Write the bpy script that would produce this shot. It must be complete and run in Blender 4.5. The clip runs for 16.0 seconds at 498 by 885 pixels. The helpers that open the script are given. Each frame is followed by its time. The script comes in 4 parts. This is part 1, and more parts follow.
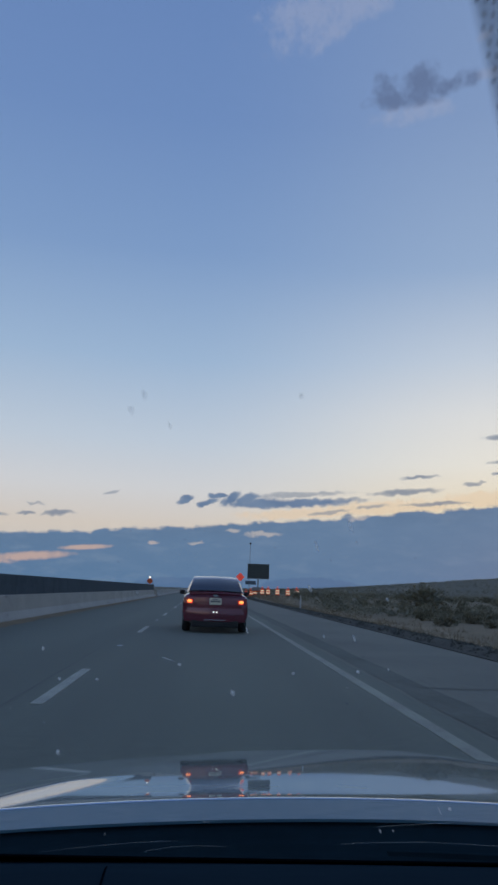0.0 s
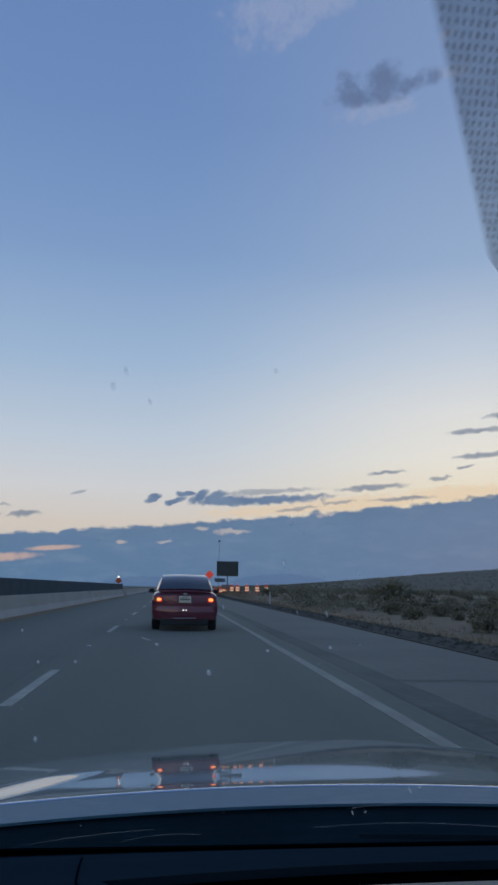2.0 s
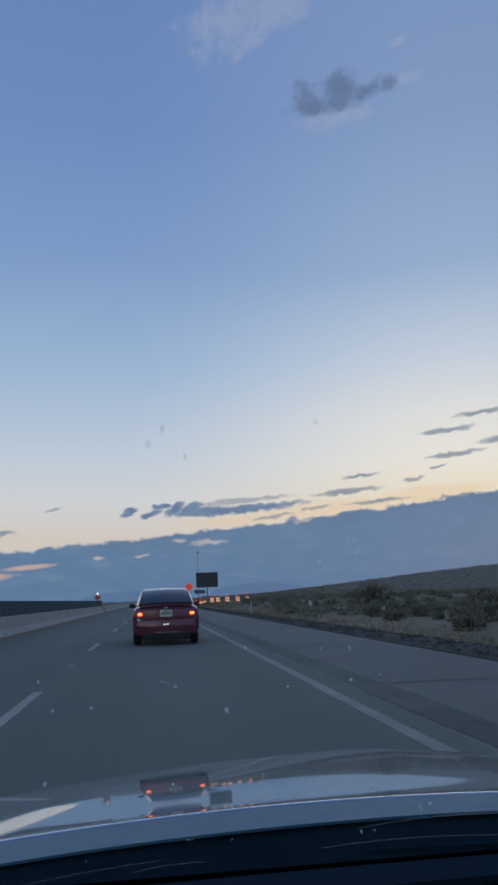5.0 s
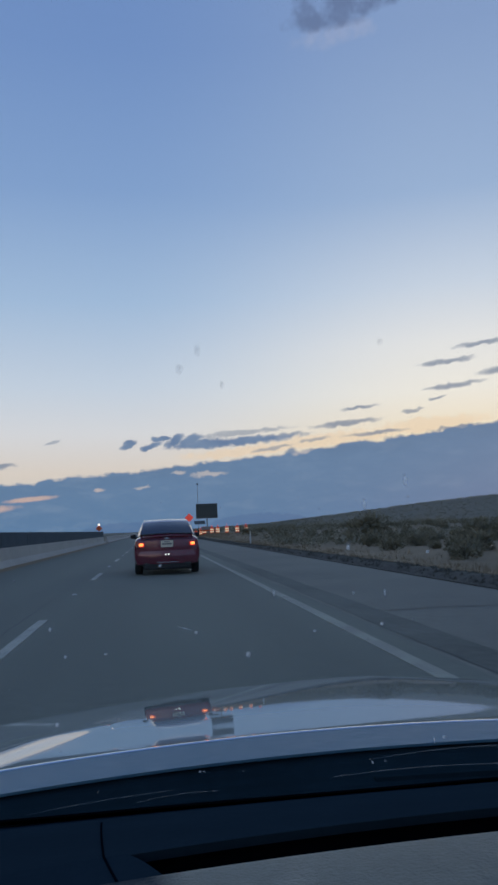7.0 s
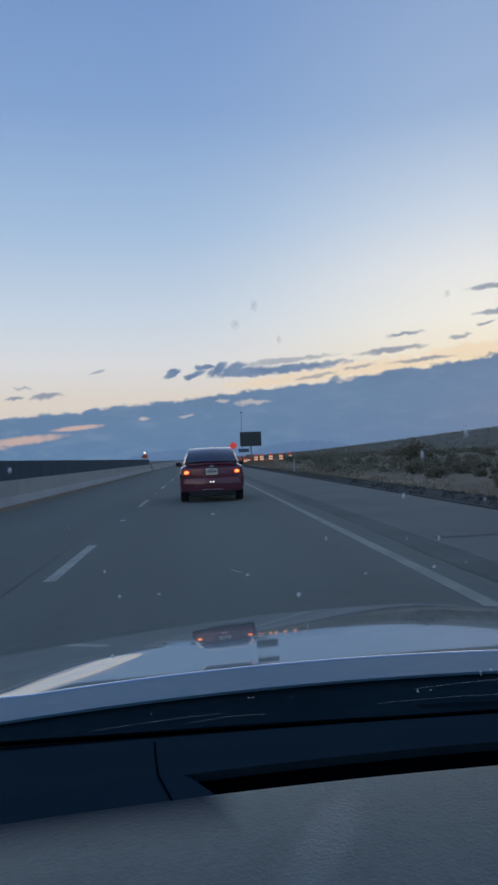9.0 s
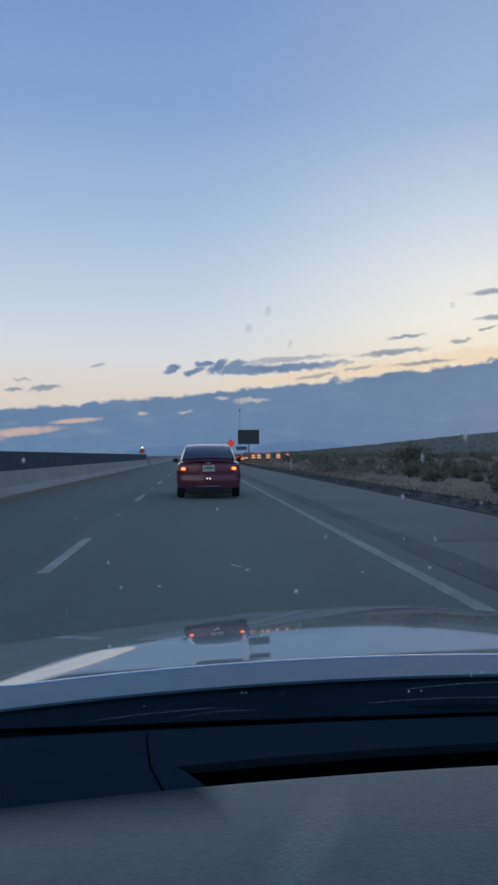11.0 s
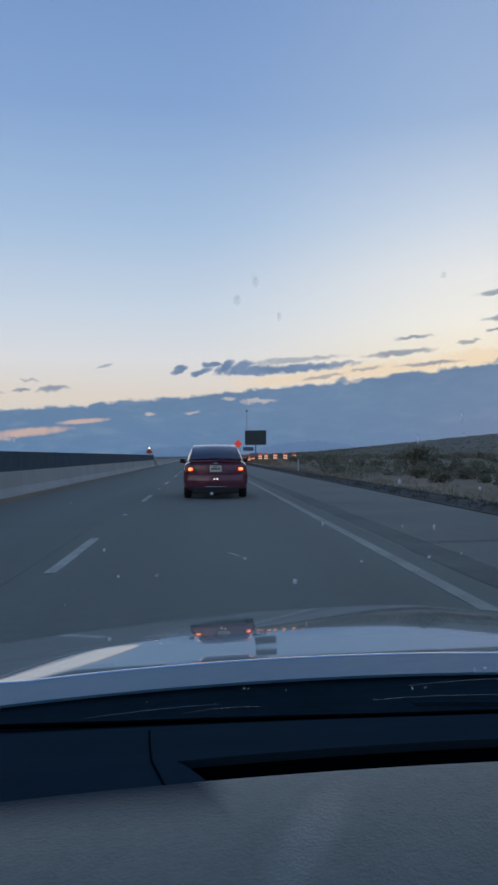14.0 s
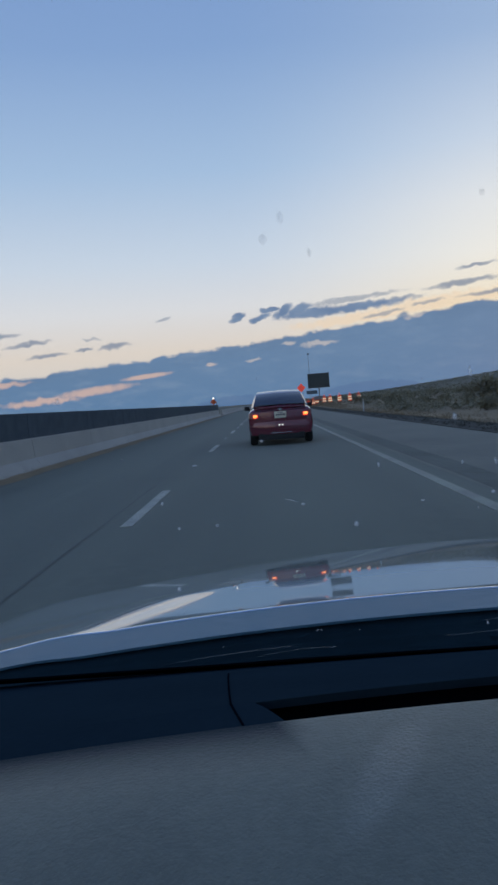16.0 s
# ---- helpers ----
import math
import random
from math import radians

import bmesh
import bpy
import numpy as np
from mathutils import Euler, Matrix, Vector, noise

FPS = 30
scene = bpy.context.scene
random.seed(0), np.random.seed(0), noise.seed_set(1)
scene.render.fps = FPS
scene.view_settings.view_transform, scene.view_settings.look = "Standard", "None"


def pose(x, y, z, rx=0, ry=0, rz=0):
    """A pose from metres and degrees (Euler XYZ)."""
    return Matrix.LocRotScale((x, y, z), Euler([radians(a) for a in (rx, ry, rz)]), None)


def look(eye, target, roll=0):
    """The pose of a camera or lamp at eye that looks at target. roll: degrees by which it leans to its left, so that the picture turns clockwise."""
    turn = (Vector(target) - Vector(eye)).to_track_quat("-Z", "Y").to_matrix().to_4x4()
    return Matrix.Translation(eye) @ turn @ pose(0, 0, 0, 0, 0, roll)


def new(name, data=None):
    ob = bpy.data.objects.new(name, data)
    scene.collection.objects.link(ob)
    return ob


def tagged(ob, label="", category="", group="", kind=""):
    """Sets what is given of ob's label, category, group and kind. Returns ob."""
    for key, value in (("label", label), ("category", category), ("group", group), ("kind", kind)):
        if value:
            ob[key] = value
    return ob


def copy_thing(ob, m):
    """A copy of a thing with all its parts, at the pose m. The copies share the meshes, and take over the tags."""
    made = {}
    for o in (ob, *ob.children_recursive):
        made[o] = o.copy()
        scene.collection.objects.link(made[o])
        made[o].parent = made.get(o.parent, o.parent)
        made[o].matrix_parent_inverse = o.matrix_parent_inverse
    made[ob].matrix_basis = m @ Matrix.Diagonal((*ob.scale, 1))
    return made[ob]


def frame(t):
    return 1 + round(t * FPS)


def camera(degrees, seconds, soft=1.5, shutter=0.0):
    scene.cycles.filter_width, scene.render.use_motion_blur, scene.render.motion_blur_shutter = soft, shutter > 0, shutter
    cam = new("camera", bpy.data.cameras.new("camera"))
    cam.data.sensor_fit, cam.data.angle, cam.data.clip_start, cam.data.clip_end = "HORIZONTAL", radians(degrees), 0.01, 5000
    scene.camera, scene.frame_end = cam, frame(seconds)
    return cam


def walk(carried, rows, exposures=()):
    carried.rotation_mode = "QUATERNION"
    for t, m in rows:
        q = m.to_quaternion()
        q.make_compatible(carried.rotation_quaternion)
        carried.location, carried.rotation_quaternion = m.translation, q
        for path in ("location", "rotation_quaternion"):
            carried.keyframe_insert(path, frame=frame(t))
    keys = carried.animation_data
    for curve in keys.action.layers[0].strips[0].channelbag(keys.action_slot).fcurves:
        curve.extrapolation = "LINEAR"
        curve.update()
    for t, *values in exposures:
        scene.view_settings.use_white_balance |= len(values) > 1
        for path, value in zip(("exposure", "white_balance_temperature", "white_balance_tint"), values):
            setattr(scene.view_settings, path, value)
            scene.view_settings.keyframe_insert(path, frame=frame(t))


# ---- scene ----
cam = camera(36.4, 16.0, 2.8)
PATH = (
    (0, pose(0.009, 0.055, 1.184, 101.00, -2.02, -3.43)),
    (0.5, pose(0.0105, 0.057, 1.183, 100.68, -1.47, -4.42)),
    (1, pose(0.0092, 0.058, 1.184, 100.52, -1.30, -5.07)),
    (1.5, pose(0.0107, 0.058, 1.180, 100.47, -1.26, -5.41)),
    (2, pose(0.0065, 0.048, 1.177, 100.86, -0.88, -5.70)),
    (2.5, pose(0.0049, 0.048, 1.178, 101.36, -0.98, -5.47)),
    (3, pose(0.0005, 0.045, 1.184, 101.86, -0.70, -5.53)),
    (3.5, pose(-0.0065, 0.041, 1.187, 102.19, 0.31, -5.42)),
    (4, pose(-0.0040, 0.041, 1.185, 102.08, 1.15, -5.98)),
    (6.5, pose(-0.015, 0.076, 1.193, 98.35, 2.07, -8.11)),
    (7, pose(-0.014, 0.079, 1.192, 96.40, 2.31, -7.22)),
    (7.5, pose(-0.012, 0.087, 1.192, 94.63, 3.34, -6.11)),
    (8, pose(-0.017, 0.074, 1.197, 92.87, 2.01, -5.32)),
    (8.5, pose(-0.016, 0.082, 1.197, 91.64, 2.76, -4.44)),
    (9, pose(-0.016, 0.083, 1.198, 91.10, 2.35, -3.91)),
    (11.5, pose(-0.019, 0.076, 1.198, 90.82, 0.45, -4.22)),
    (12, pose(-0.015, 0.091, 1.195, 90.63, 1.18, -4.33)),
    (12.5, pose(-0.019, 0.072, 1.197, 90.98, -0.18, -4.59)),
    (13, pose(-0.015, 0.083, 1.194, 91.13, 0.81, -4.06)),
    (13.5, pose(-0.013, 0.080, 1.192, 91.00, 0.67, -3.71)),
    (14, pose(-0.015, 0.079, 1.193, 91.00, 0.50, -3.58)),
    (14.5, pose(-0.020, 0.074, 1.195, 90.37, -0.10, -3.17)),
    (15, pose(-0.016, 0.081, 1.193, 89.25, 1.71, -1.98)),
    (15.5, pose(-0.011, 0.081, 1.192, 87.81, 3.57, 0.02)),
    (16, pose(-0.010, 0.083, 1.193, 87.10, 4.47, 1.26)),
)
EXPOSURES = ((0.0, -0.20), (4.0, -0.19), (6.5, -0.13), (8.5, -0.04), (16.0, -0.02))
walk(cam, PATH, EXPOSURES)


# ---------- node helpers ----------
class Val:
    """A node socket with arithmetic."""

    def __init__(self, tree, sock):
        self.tree, self.sock = tree, sock

    def op(self, kind, *others, clamp=False):
        n = self.tree.nodes.new("ShaderNodeMath")
        n.operation, n.use_clamp = kind, clamp
        for i, o in enumerate((self, *others)):
            if isinstance(o, Val):
                self.tree.links.new(o.sock, n.inputs[i])
            else:
                n.inputs[i].default_value = o
        return Val(self.tree, n.outputs[0])

    def __add__(self, o):
        return self.op("ADD", o)

    def __sub__(self, o):
        return self.op("SUBTRACT", o)

    def __mul__(self, o):
        return self.op("MULTIPLY", o)

    def __truediv__(self, o):
        return self.op("DIVIDE", o)

    def most(self, o):
        return self.op("MAXIMUM", o)

    def least(self, o):
        return self.op("MINIMUM", o)

    def step(self, lo, hi, a=0.0, b=1.0):
        n = self.tree.nodes.new("ShaderNodeMapRange")
        n.interpolation_type = "SMOOTHSTEP"
        self.tree.links.new(self.sock, n.inputs[0])
        for i, v in enumerate((lo, hi, a, b)):
            n.inputs[i + 1].default_value = v
        return Val(self.tree, n.outputs[0])


def srgb(r, g, b):
    f = lambda c: (c / 255 / 12.92) if c <= 10 else ((c / 255 + 0.055) / 1.055) ** 2.4
    return (f(r), f(g), f(b), 1.0)


def mix(tree, fac, a, b, kind="MIX"):
    n = tree.nodes.new("ShaderNodeMix")
    n.data_type, n.blend_type = "RGBA", kind
    for sock, v in ((n.inputs[0], fac), (n.inputs[6], a), (n.inputs[7], b)):
        if isinstance(v, Val):
            tree.links.new(v.sock, sock)
        elif hasattr(v, "is_output"):
            tree.links.new(v, sock)
        else:
            sock.default_value = v
    return n.outputs[2]


def ramp(tree, fac, stops):
    n = tree.nodes.new("ShaderNodeValToRGB")
    tree.links.new(fac.sock, n.inputs[0])
    e = n.color_ramp.elements
    while len(e) < len(stops):
        e.new(0.5)
    for el, (p, c) in zip(e, stops):
        el.position, el.color = p, c
    return n.outputs[0]


def noise_node(tree, vec, scale, detail=4.0, rough=0.55):
    n = tree.nodes.new("ShaderNodeTexNoise")
    n.inputs["Scale"].default_value, n.inputs["Detail"].default_value, n.inputs["Roughness"].default_value = scale, detail, rough
    tree.links.new(vec, n.inputs["Vector"])
    return n


# ---------- world: dusk sky ----------
world = bpy.data.worlds.new("dusk_sky")
scene.world = world
world.use_nodes = True
wt = world.node_tree
wt.nodes.clear()
tc = wt.nodes.new("ShaderNodeTexCoord")
sep = wt.nodes.new("ShaderNodeSeparateXYZ")
wt.links.new(tc.outputs["Generated"], sep.inputs[0])
dx, dy, dz = (Val(wt, sep.outputs[i]) for i in range(3))
az = dx.op("ARCTAN2", dy) * (180 / math.pi)
el = dz.op("ARCSINE") * (180 / math.pi)
# stretched coordinates so that clouds lie flat
comb = wt.nodes.new("ShaderNodeCombineXYZ")
for i, v in enumerate((az * 0.35, el, az * 0.0)):
    wt.links.new(v.sock, comb.inputs[i])
flat = comb.outputs[0]
comb2 = wt.nodes.new("ShaderNodeCombineXYZ")
for i, v in enumerate((az, el, az * 0.0)):
    wt.links.new(v.sock, comb2.inputs[i])
even = comb2.outputs[0]
n_big = Val(wt, noise_node(wt, flat, 0.35, 3).outputs[0])
n_mid = Val(wt, noise_node(wt, flat, 1.3, 5, 0.6).outputs[0])
n_fine = Val(wt, noise_node(wt, even, 2.2, 3, 0.5).outputs[0])
n_puff = Val(wt, noise_node(wt, even, 0.45, 2, 0.45).outputs[0])

# clear sky: by height, warmer towards the set sun at the right
hv = (el + 2.0) / 64.0
hv = hv.op("MAXIMUM", 0.0)
cool = ramp(wt, hv, [
    (0.0, srgb(200, 204, 208)), (0.10, srgb(229, 217, 207)), (0.145, srgb(226, 226, 230)), (0.20, srgb(207, 219, 235)), (0.297, srgb(171, 197, 229)),
    (0.42, srgb(138, 169, 215)), (0.56, srgb(120, 152, 205)), (1.0, srgb(92, 124, 184))])
warm = ramp(wt, hv, [
    (0.0, srgb(242, 212, 168)), (0.12, srgb(253, 233, 200)), (0.18, srgb(252, 246, 236)), (0.235, srgb(241, 240, 240)), (0.30, srgb(211, 222, 238)),
    (0.40, srgb(164, 188, 223)), (0.56, srgb(141, 166, 209)), (1.0, srgb(112, 140, 190))])
side = (az - 26.0).op("ABSOLUTE").step(2.0, 29.0, 1.0, 0.0)
clear = mix(wt, side, cool, warm)
# the dome behind is dimmer
back = dy.step(-1.0, 0.5, 0.85, 1.0)
dim = wt.nodes.new("ShaderNodeCombineColor")
for i in range(3):
    wt.links.new(back.sock, dim.inputs[i])
clear = mix(wt, 1.0, clear, dim.outputs[0], "MULTIPLY")


n_wa = Val(wt, noise_node(wt, even, 1.1, 3, 0.45).outputs[0])
n_we = Val(wt, noise_node(wt, even, 1.3, 3, 0.45).outputs[0])
az_w = az + (n_wa - 0.5) * 0.9
el_w = el - n_we.step(0.35, 0.75) * 0.22 + 0.06 + (n_wa - 0.5) * 0.12


def blob(a0, e0, ra, re, tilt=0.0, warp=True):
    """1 in the middle of an ellipse of the sky, below 0 outside; warped for cloud edges."""
    u, v = (az_w if warp else az) - a0, (el_w if warp else el) - e0
    v = v - u * tilt
    u, v = u / ra, v / re
    return (u * u + v * v) * -1.0 + 1.0


def several(items):
    out = None
    for it in items:
        b = blob(*it)
        out = b if out is None else out.most(b)
    return out


n_rag = Val(wt, noise_node(wt, flat, 5.5, 6, 0.7).outputs[0])
wob = (n_fine - 0.5) * 4.0 + (n_mid - 0.5) * 2.4 + (n_rag - 0.5) * 0.5
# the long bank over the horizon
edge = az * 0.088 + 4.66 + (n_mid - 0.5) * 0.8 + (n_wa - 0.5) * 0.5 + (n_puff - 0.5) * 0.5
bank = (edge - el + (n_fine - 0.5) * 0.12).step(-0.10, 0.18)
low = el.step(0.0, 5.0)
bank_col = mix(wt, low, srgb(98, 132, 170), srgb(105, 135, 171))
bank_col = mix(wt, n_mid.step(0.4, 0.8) * 0.35, bank_col, srgb(120, 148, 182))
bank_col = mix(wt, n_rag.step(0.5, 0.72) * 0.3, bank_col, srgb(122, 146, 174))
# darker roll along the top of the bank, paler bars lower down
roll = (edge - el).step(0.0, 1.5, 1.0, 0.0)
bank_col = mix(wt, roll * n_big.step(0.35, 0.6) * 0.35, bank_col, srgb(96, 121, 153))
n_bar = Val(wt, noise_node(wt, flat, 0.9, 4, 0.55).outputs[0])
bank_col = mix(wt, n_bar.step(0.5, 0.7) * az.step(-16.0, 16.0, 0.55, 0.25), bank_col, srgb(128, 152, 182))
gaps = several([(-12.6, 1.85, 3.0, 0.34, 0.09, False), (-8.7, 2.66, 1.9, 0.20, 0.08, False), (-16.5, 1.3, 3.0, 0.3, 0.05), (4.4, 4.1, 1.4, 0.22, 0.07),
                (2.1, 4.32, 0.6, 0.16, 0.1), (-3.8, 3.2, 0.45, 0.14, 0.0), (-0.6, 3.3, 0.6, 0.14, 0.15), (11.5, 5.5, 0.9, 0.16, 0.2),
                (-20.0, 2.6, 3.0, 0.25, 0.05)])
gap = (gaps + wob * 0.25).step(-0.35, 0.9)
bank_col = mix(wt, gap * 0.8, bank_col, mix(wt, az.step(-9.0, -1.0), srgb(218, 186, 174), srgb(196, 190, 192)))
glow = several([(7.5, 5.75, 6.5, 0.42, 0.07), (13.5, 6.3, 7.0, 0.65, 0.05), (21.0, 7.0, 5.0, 0.7, 0.05)])
clear = mix(wt, (glow + wob * 0.3).step(0.0, 0.8) * 0.55, clear, srgb(246, 217, 184))
# dark clouds in a row above it
dark = several([(-1.6, 6.5, 0.62, 0.30, 0.3), (0.1, 6.36, 0.85, 0.28, 0.25), (0.85, 6.85, 0.75, 0.22, 0.05), (1.8, 6.68, 0.75, 0.46, 0.45),
                (3.1, 6.72, 1.0, 0.40, 0.3), (4.3, 6.4, 3.0, 0.40, 0.05), (6.9, 6.5, 4.2, 0.34, 0.06)])
wisps = several([(7.0, 7.16, 3.6, 0.20, 0.07), (10.6, 6.85, 1.7, 0.16, 0.05), (12.4, 6.4, 1.2, 0.15, 0.1), (9.3, 5.9, 1.5, 0.14, 0.12), (-7.1, 6.75, 0.6, 0.12, 0.3), (-12.5, 5.6, 0.7, 0.10, 0.05)])
streaks = several([(14.9, 7.5, 2.6, 0.24, 0.07), (15.9, 8.6, 1.5, 0.15, 0.09), (17.1, 6.65, 2.4, 0.17, 0.03), (19.8, 8.1, 0.8, 0.17, 0.12),
                   (22.6, 11.5, 2.0, 0.22, 0.06), (23.0, 9.75, 2.2, 0.2, 0.07), (21.7, 8.83, 0.6, 0.12, 0.2), (23.0, 6.6, 2.0, 0.2, 0.02),
                   (25.0, 12.6, 2.0, 0.2, 0.08), (26.5, 10.6, 1.7, 0.24, 0.05), (-10.9, 5.0, 1.2, 0.24, 0.12), (-13.2, 4.9, 0.6, 0.16, 0.1),
                   (-17.0, 5.5, 1.6, 0.2, 0.1), (-19.5, 6.1, 2.0, 0.22, 0.08), (-15.8, 4.6, 1.5, 0.2, 0.1), (-21.0, 4.6, 1.8, 0.2, 0.1)])
wob3 = (n_fine - 0.5) * 1.6 + (n_mid - 0.5) * 2.4 + (n_rag - 0.5) * 0.9
d1 = (dark + wob3 * 0.38).step(-0.45, 0.75)
d3 = (wisps + wob3 * 0.9).step(-0.6, 0.9) * 0.62
d2 = (streaks + wob3 * 0.42).step(-0.5, 1.0) * 0.8
# puffs high up, lit from below
puff = several([(13.4, 36.0, 1.4, 1.1, 0.0, False), (16.4, 36.0, 2.3, 1.2, 0.2, False), (14.8, 35.1, 3.3, 0.75, 0.0, False), (18.6, 35.7, 2.6, 0.7, 0.1, False)])
puff_lit = several([(15.6, 34.2, 3.6, 0.75, 0.08, False), (21.6, 38.3, 0.8, 0.3, 0.2, False), (22.0, 36.0, 1.3, 0.4, 0.0, False), (9.2, 41.5, 6.8, 2.6, 0.3, False)])
wob2 = (n_puff - 0.5) * 3.8 + (n_fine - 0.5) * 1.1 + (n_wa - 0.5) * 0.9
p1 = (puff + wob2 * 0.75).step(-0.25, 1.2) * 0.85
p2 = (puff_lit + wob2 * 0.8).step(-0.3, 1.1) * 0.5
sky = mix(wt, p2, clear, srgb(168, 178, 208))
sky = mix(wt, p1, sky, srgb(104, 122, 160))
sky = mix(wt, d2, sky, srgb(122, 138, 163))
sky = mix(wt, bank, sky, bank_col)
sky = mix(wt, d3, sky, srgb(128, 144, 168))
sky = mix(wt, d1, sky, mix(wt, n_puff.step(0.35, 0.65), srgb(109, 133, 168), srgb(124, 146, 177)))
# far ranges, blue with distance
ridge = several([(-2.0, -0.6, 4.2, 1.35, 0.0, False), (8.2, -0.9, 5.4, 2.0, 0.0, False)])
range_m = (ridge + (n_fine - 0.5) * 0.5).step(0.0, 0.12)
sky = mix(wt, range_m * 0.5, sky, srgb(82, 112, 155))
nish = wt.nodes.new("ShaderNodeTexSky")
nish.sky_type, nish.sun_disc = "NISHITA", False
nish.sun_elevation, nish.sun_rotation = radians(1.0), radians(30)
sky = mix(wt, 0.003, sky, nish.outputs[0], "ADD")
bg = wt.nodes.new("ShaderNodeBackground")
wt.links.new(sky, bg.inputs[0])
bg.inputs[1].default_value = 1.0
wo = wt.nodes.new("ShaderNodeOutputWorld")
wt.links.new(bg.outputs[0], wo.inputs[0])

sun = new("sun", bpy.data.lights.new("sun", "SUN"))
sun.data.energy, sun.data.angle, sun.data.color = 0.03, radians(120), (1.0, 0.86, 0.68)
sun.matrix_world = look((30, 50, 8), (0, 0, 0))


# ---------- materials ----------
def mat(name, col, rough=0.6, metal=0.0, var=0.25, scale=(3.0, 40.0), bump=0.1, bump_scale=60.0, col2=None, coat=0.0, spec=0.5, dist=0.002, island=False, stretch=0.0):
    """Procedural material: a base colour varied at two scales, with fine relief."""
    m = bpy.data.materials.new(name)
    m.use_nodes = True
    t = m.node_tree
    b = t.nodes["Principled BSDF"]
    c = t.nodes.new("ShaderNodeTexCoord")
    long = c.outputs["Object"]
    if stretch:
        mp = t.nodes.new("ShaderNodeMapping")
        mp.inputs["Scale"].default_value = (3.0, stretch, 1.0)
        t.links.new(long, mp.inputs["Vector"])
        long = mp.outputs[0]
    n1 = Val(t, noise_node(t, long, scale[0], 4).outputs[0])
    n2 = Val(t, noise_node(t, c.outputs["Object"], scale[1], 3, 0.65).outputs[0])
    c2 = col2 or tuple(x * 0.55 for x in col[:3]) + (1,)
    col = tuple(col[:3]) + (1,)
    f = (n1.step(0.3, 0.7) * 0.6 + n2.step(0.3, 0.7) * 0.4) * min(1.0, var * 2)
    if island:
        g = t.nodes.new("ShaderNodeNewGeometry")
        f = f * 0.4 + Val(t, g.outputs["Random Per Island"]) * 0.6
    t.links.new(mix(t, f, col, c2), b.inputs["Base Color"])
    t.links.new((n2.step(0.2, 0.8, max(0.02, rough - 0.08), min(1, rough + 0.08))).sock, b.inputs["Roughness"])
    b.inputs["Metallic"].default_value = metal
    b.inputs["Coat Weight"].default_value = coat
    b.inputs["Coat Roughness"].default_value = 0.03
    b.inputs["Coat IOR"].default_value = 1.5
    b.inputs["Specular IOR Level"].default_value = spec
    if bump:
        nb = noise_node(t, c.outputs["Object"], bump_scale, 3, 0.6)
        bn = t.nodes.new("ShaderNodeBump")
        bn.inputs["Strength"].default_value, bn.inputs["Distance"].default_value = bump, dist
        t.links.new(nb.outputs[0], bn.inputs["Height"])
        t.links.new(bn.outputs[0], b.inputs["Normal"])
    return m


def glow_mat(name, col, power):
    m = mat(name, col, 0.3, bump=0)
    b = m.node_tree.nodes["Principled BSDF"]
    b.inputs["Emission Color"].default_value = tuple(col[:3]) + (1,)
    b.inputs["Emission Strength"].default_value = power
    return m


def splat_mat():
    """Dried residue: scatters the light that falls on either side."""
    m = bpy.data.materials.new("bug_splat")
    m.use_nodes = True
    t = m.node_tree
    t.nodes.clear()
    o = t.nodes.new("ShaderNodeOutputMaterial")
    c = t.nodes.new("ShaderNodeTexCoord")
    n = Val(t, noise_node(t, c.outputs["Object"], 700, 3).outputs[0])
    tl = t.nodes.new("ShaderNodeBsdfTranslucent")
    tl.inputs[0].default_value = (0.75, 0.77, 0.78, 1)
    tr = t.nodes.new("ShaderNodeBsdfTransparent")
    mx = t.nodes.new("ShaderNodeMixShader")
    t.links.new(n.step(0.3, 0.7, 0.06, 0.24).sock, mx.inputs[0])
    t.links.new(tr.outputs[0], mx.inputs[1])
    t.links.new(tl.outputs[0], mx.inputs[2])
    t.links.new(mx.outputs[0], o.inputs[0])
    return m


M_LANE = mat("lane_asphalt", (0.197, 0.205, 0.150), 0.85, var=0.5, scale=(0.35, 9.0), bump=0.5, bump_scale=90, col2=(0.152, 0.158, 0.120, 1), dist=0.004, stretch=0.06)
M_SHOULDER = mat("shoulder_asphalt", (0.245, 0.240, 0.178), 0.9, var=0.5, scale=(0.3, 8.0), bump=0.5, bump_scale=80, col2=(0.170, 0.158, 0.125, 1), dist=0.004)
M_TAR = mat("joint_tar", (0.148, 0.149, 0.122), 0.8, var=0.3, bump=0.2)
M_RUMBLE = mat("rumble_asphalt", (0.176, 0.178, 0.136), 0.9, var=0.5, scale=(0.6, 8.0), bump=0.4)
M_PAINT = mat("edge_paint", (0.42, 0.415, 0.30), 0.8, var=0.5, scale=(1.5, 30.0), bump=0.3, col2=(0.28, 0.26, 0.21, 1))
M_DASH = mat("dash_paint", (0.54, 0.52, 0.395), 0.75, var=0.5, scale=(2.0, 30.0), bump=0.3, col2=(0.33, 0.315, 0.265, 1))
M_MARKER = mat("marker_ceramic", (0.55, 0.55, 0.52), 0.35, bump=0.0)
M_CONCRETE = mat("barrier_concrete", (0.50, 0.46, 0.39), 0.9, var=0.5, scale=(0.5, 6.0), bump=0.4, bump_scale=30, col2=(0.37, 0.34, 0.29, 1))
M_SCREEN = mat("screen_mesh", (0.105, 0.128, 0.145), 0.95, var=0.4, bump=0.3, bump_scale=40, spec=0.1)
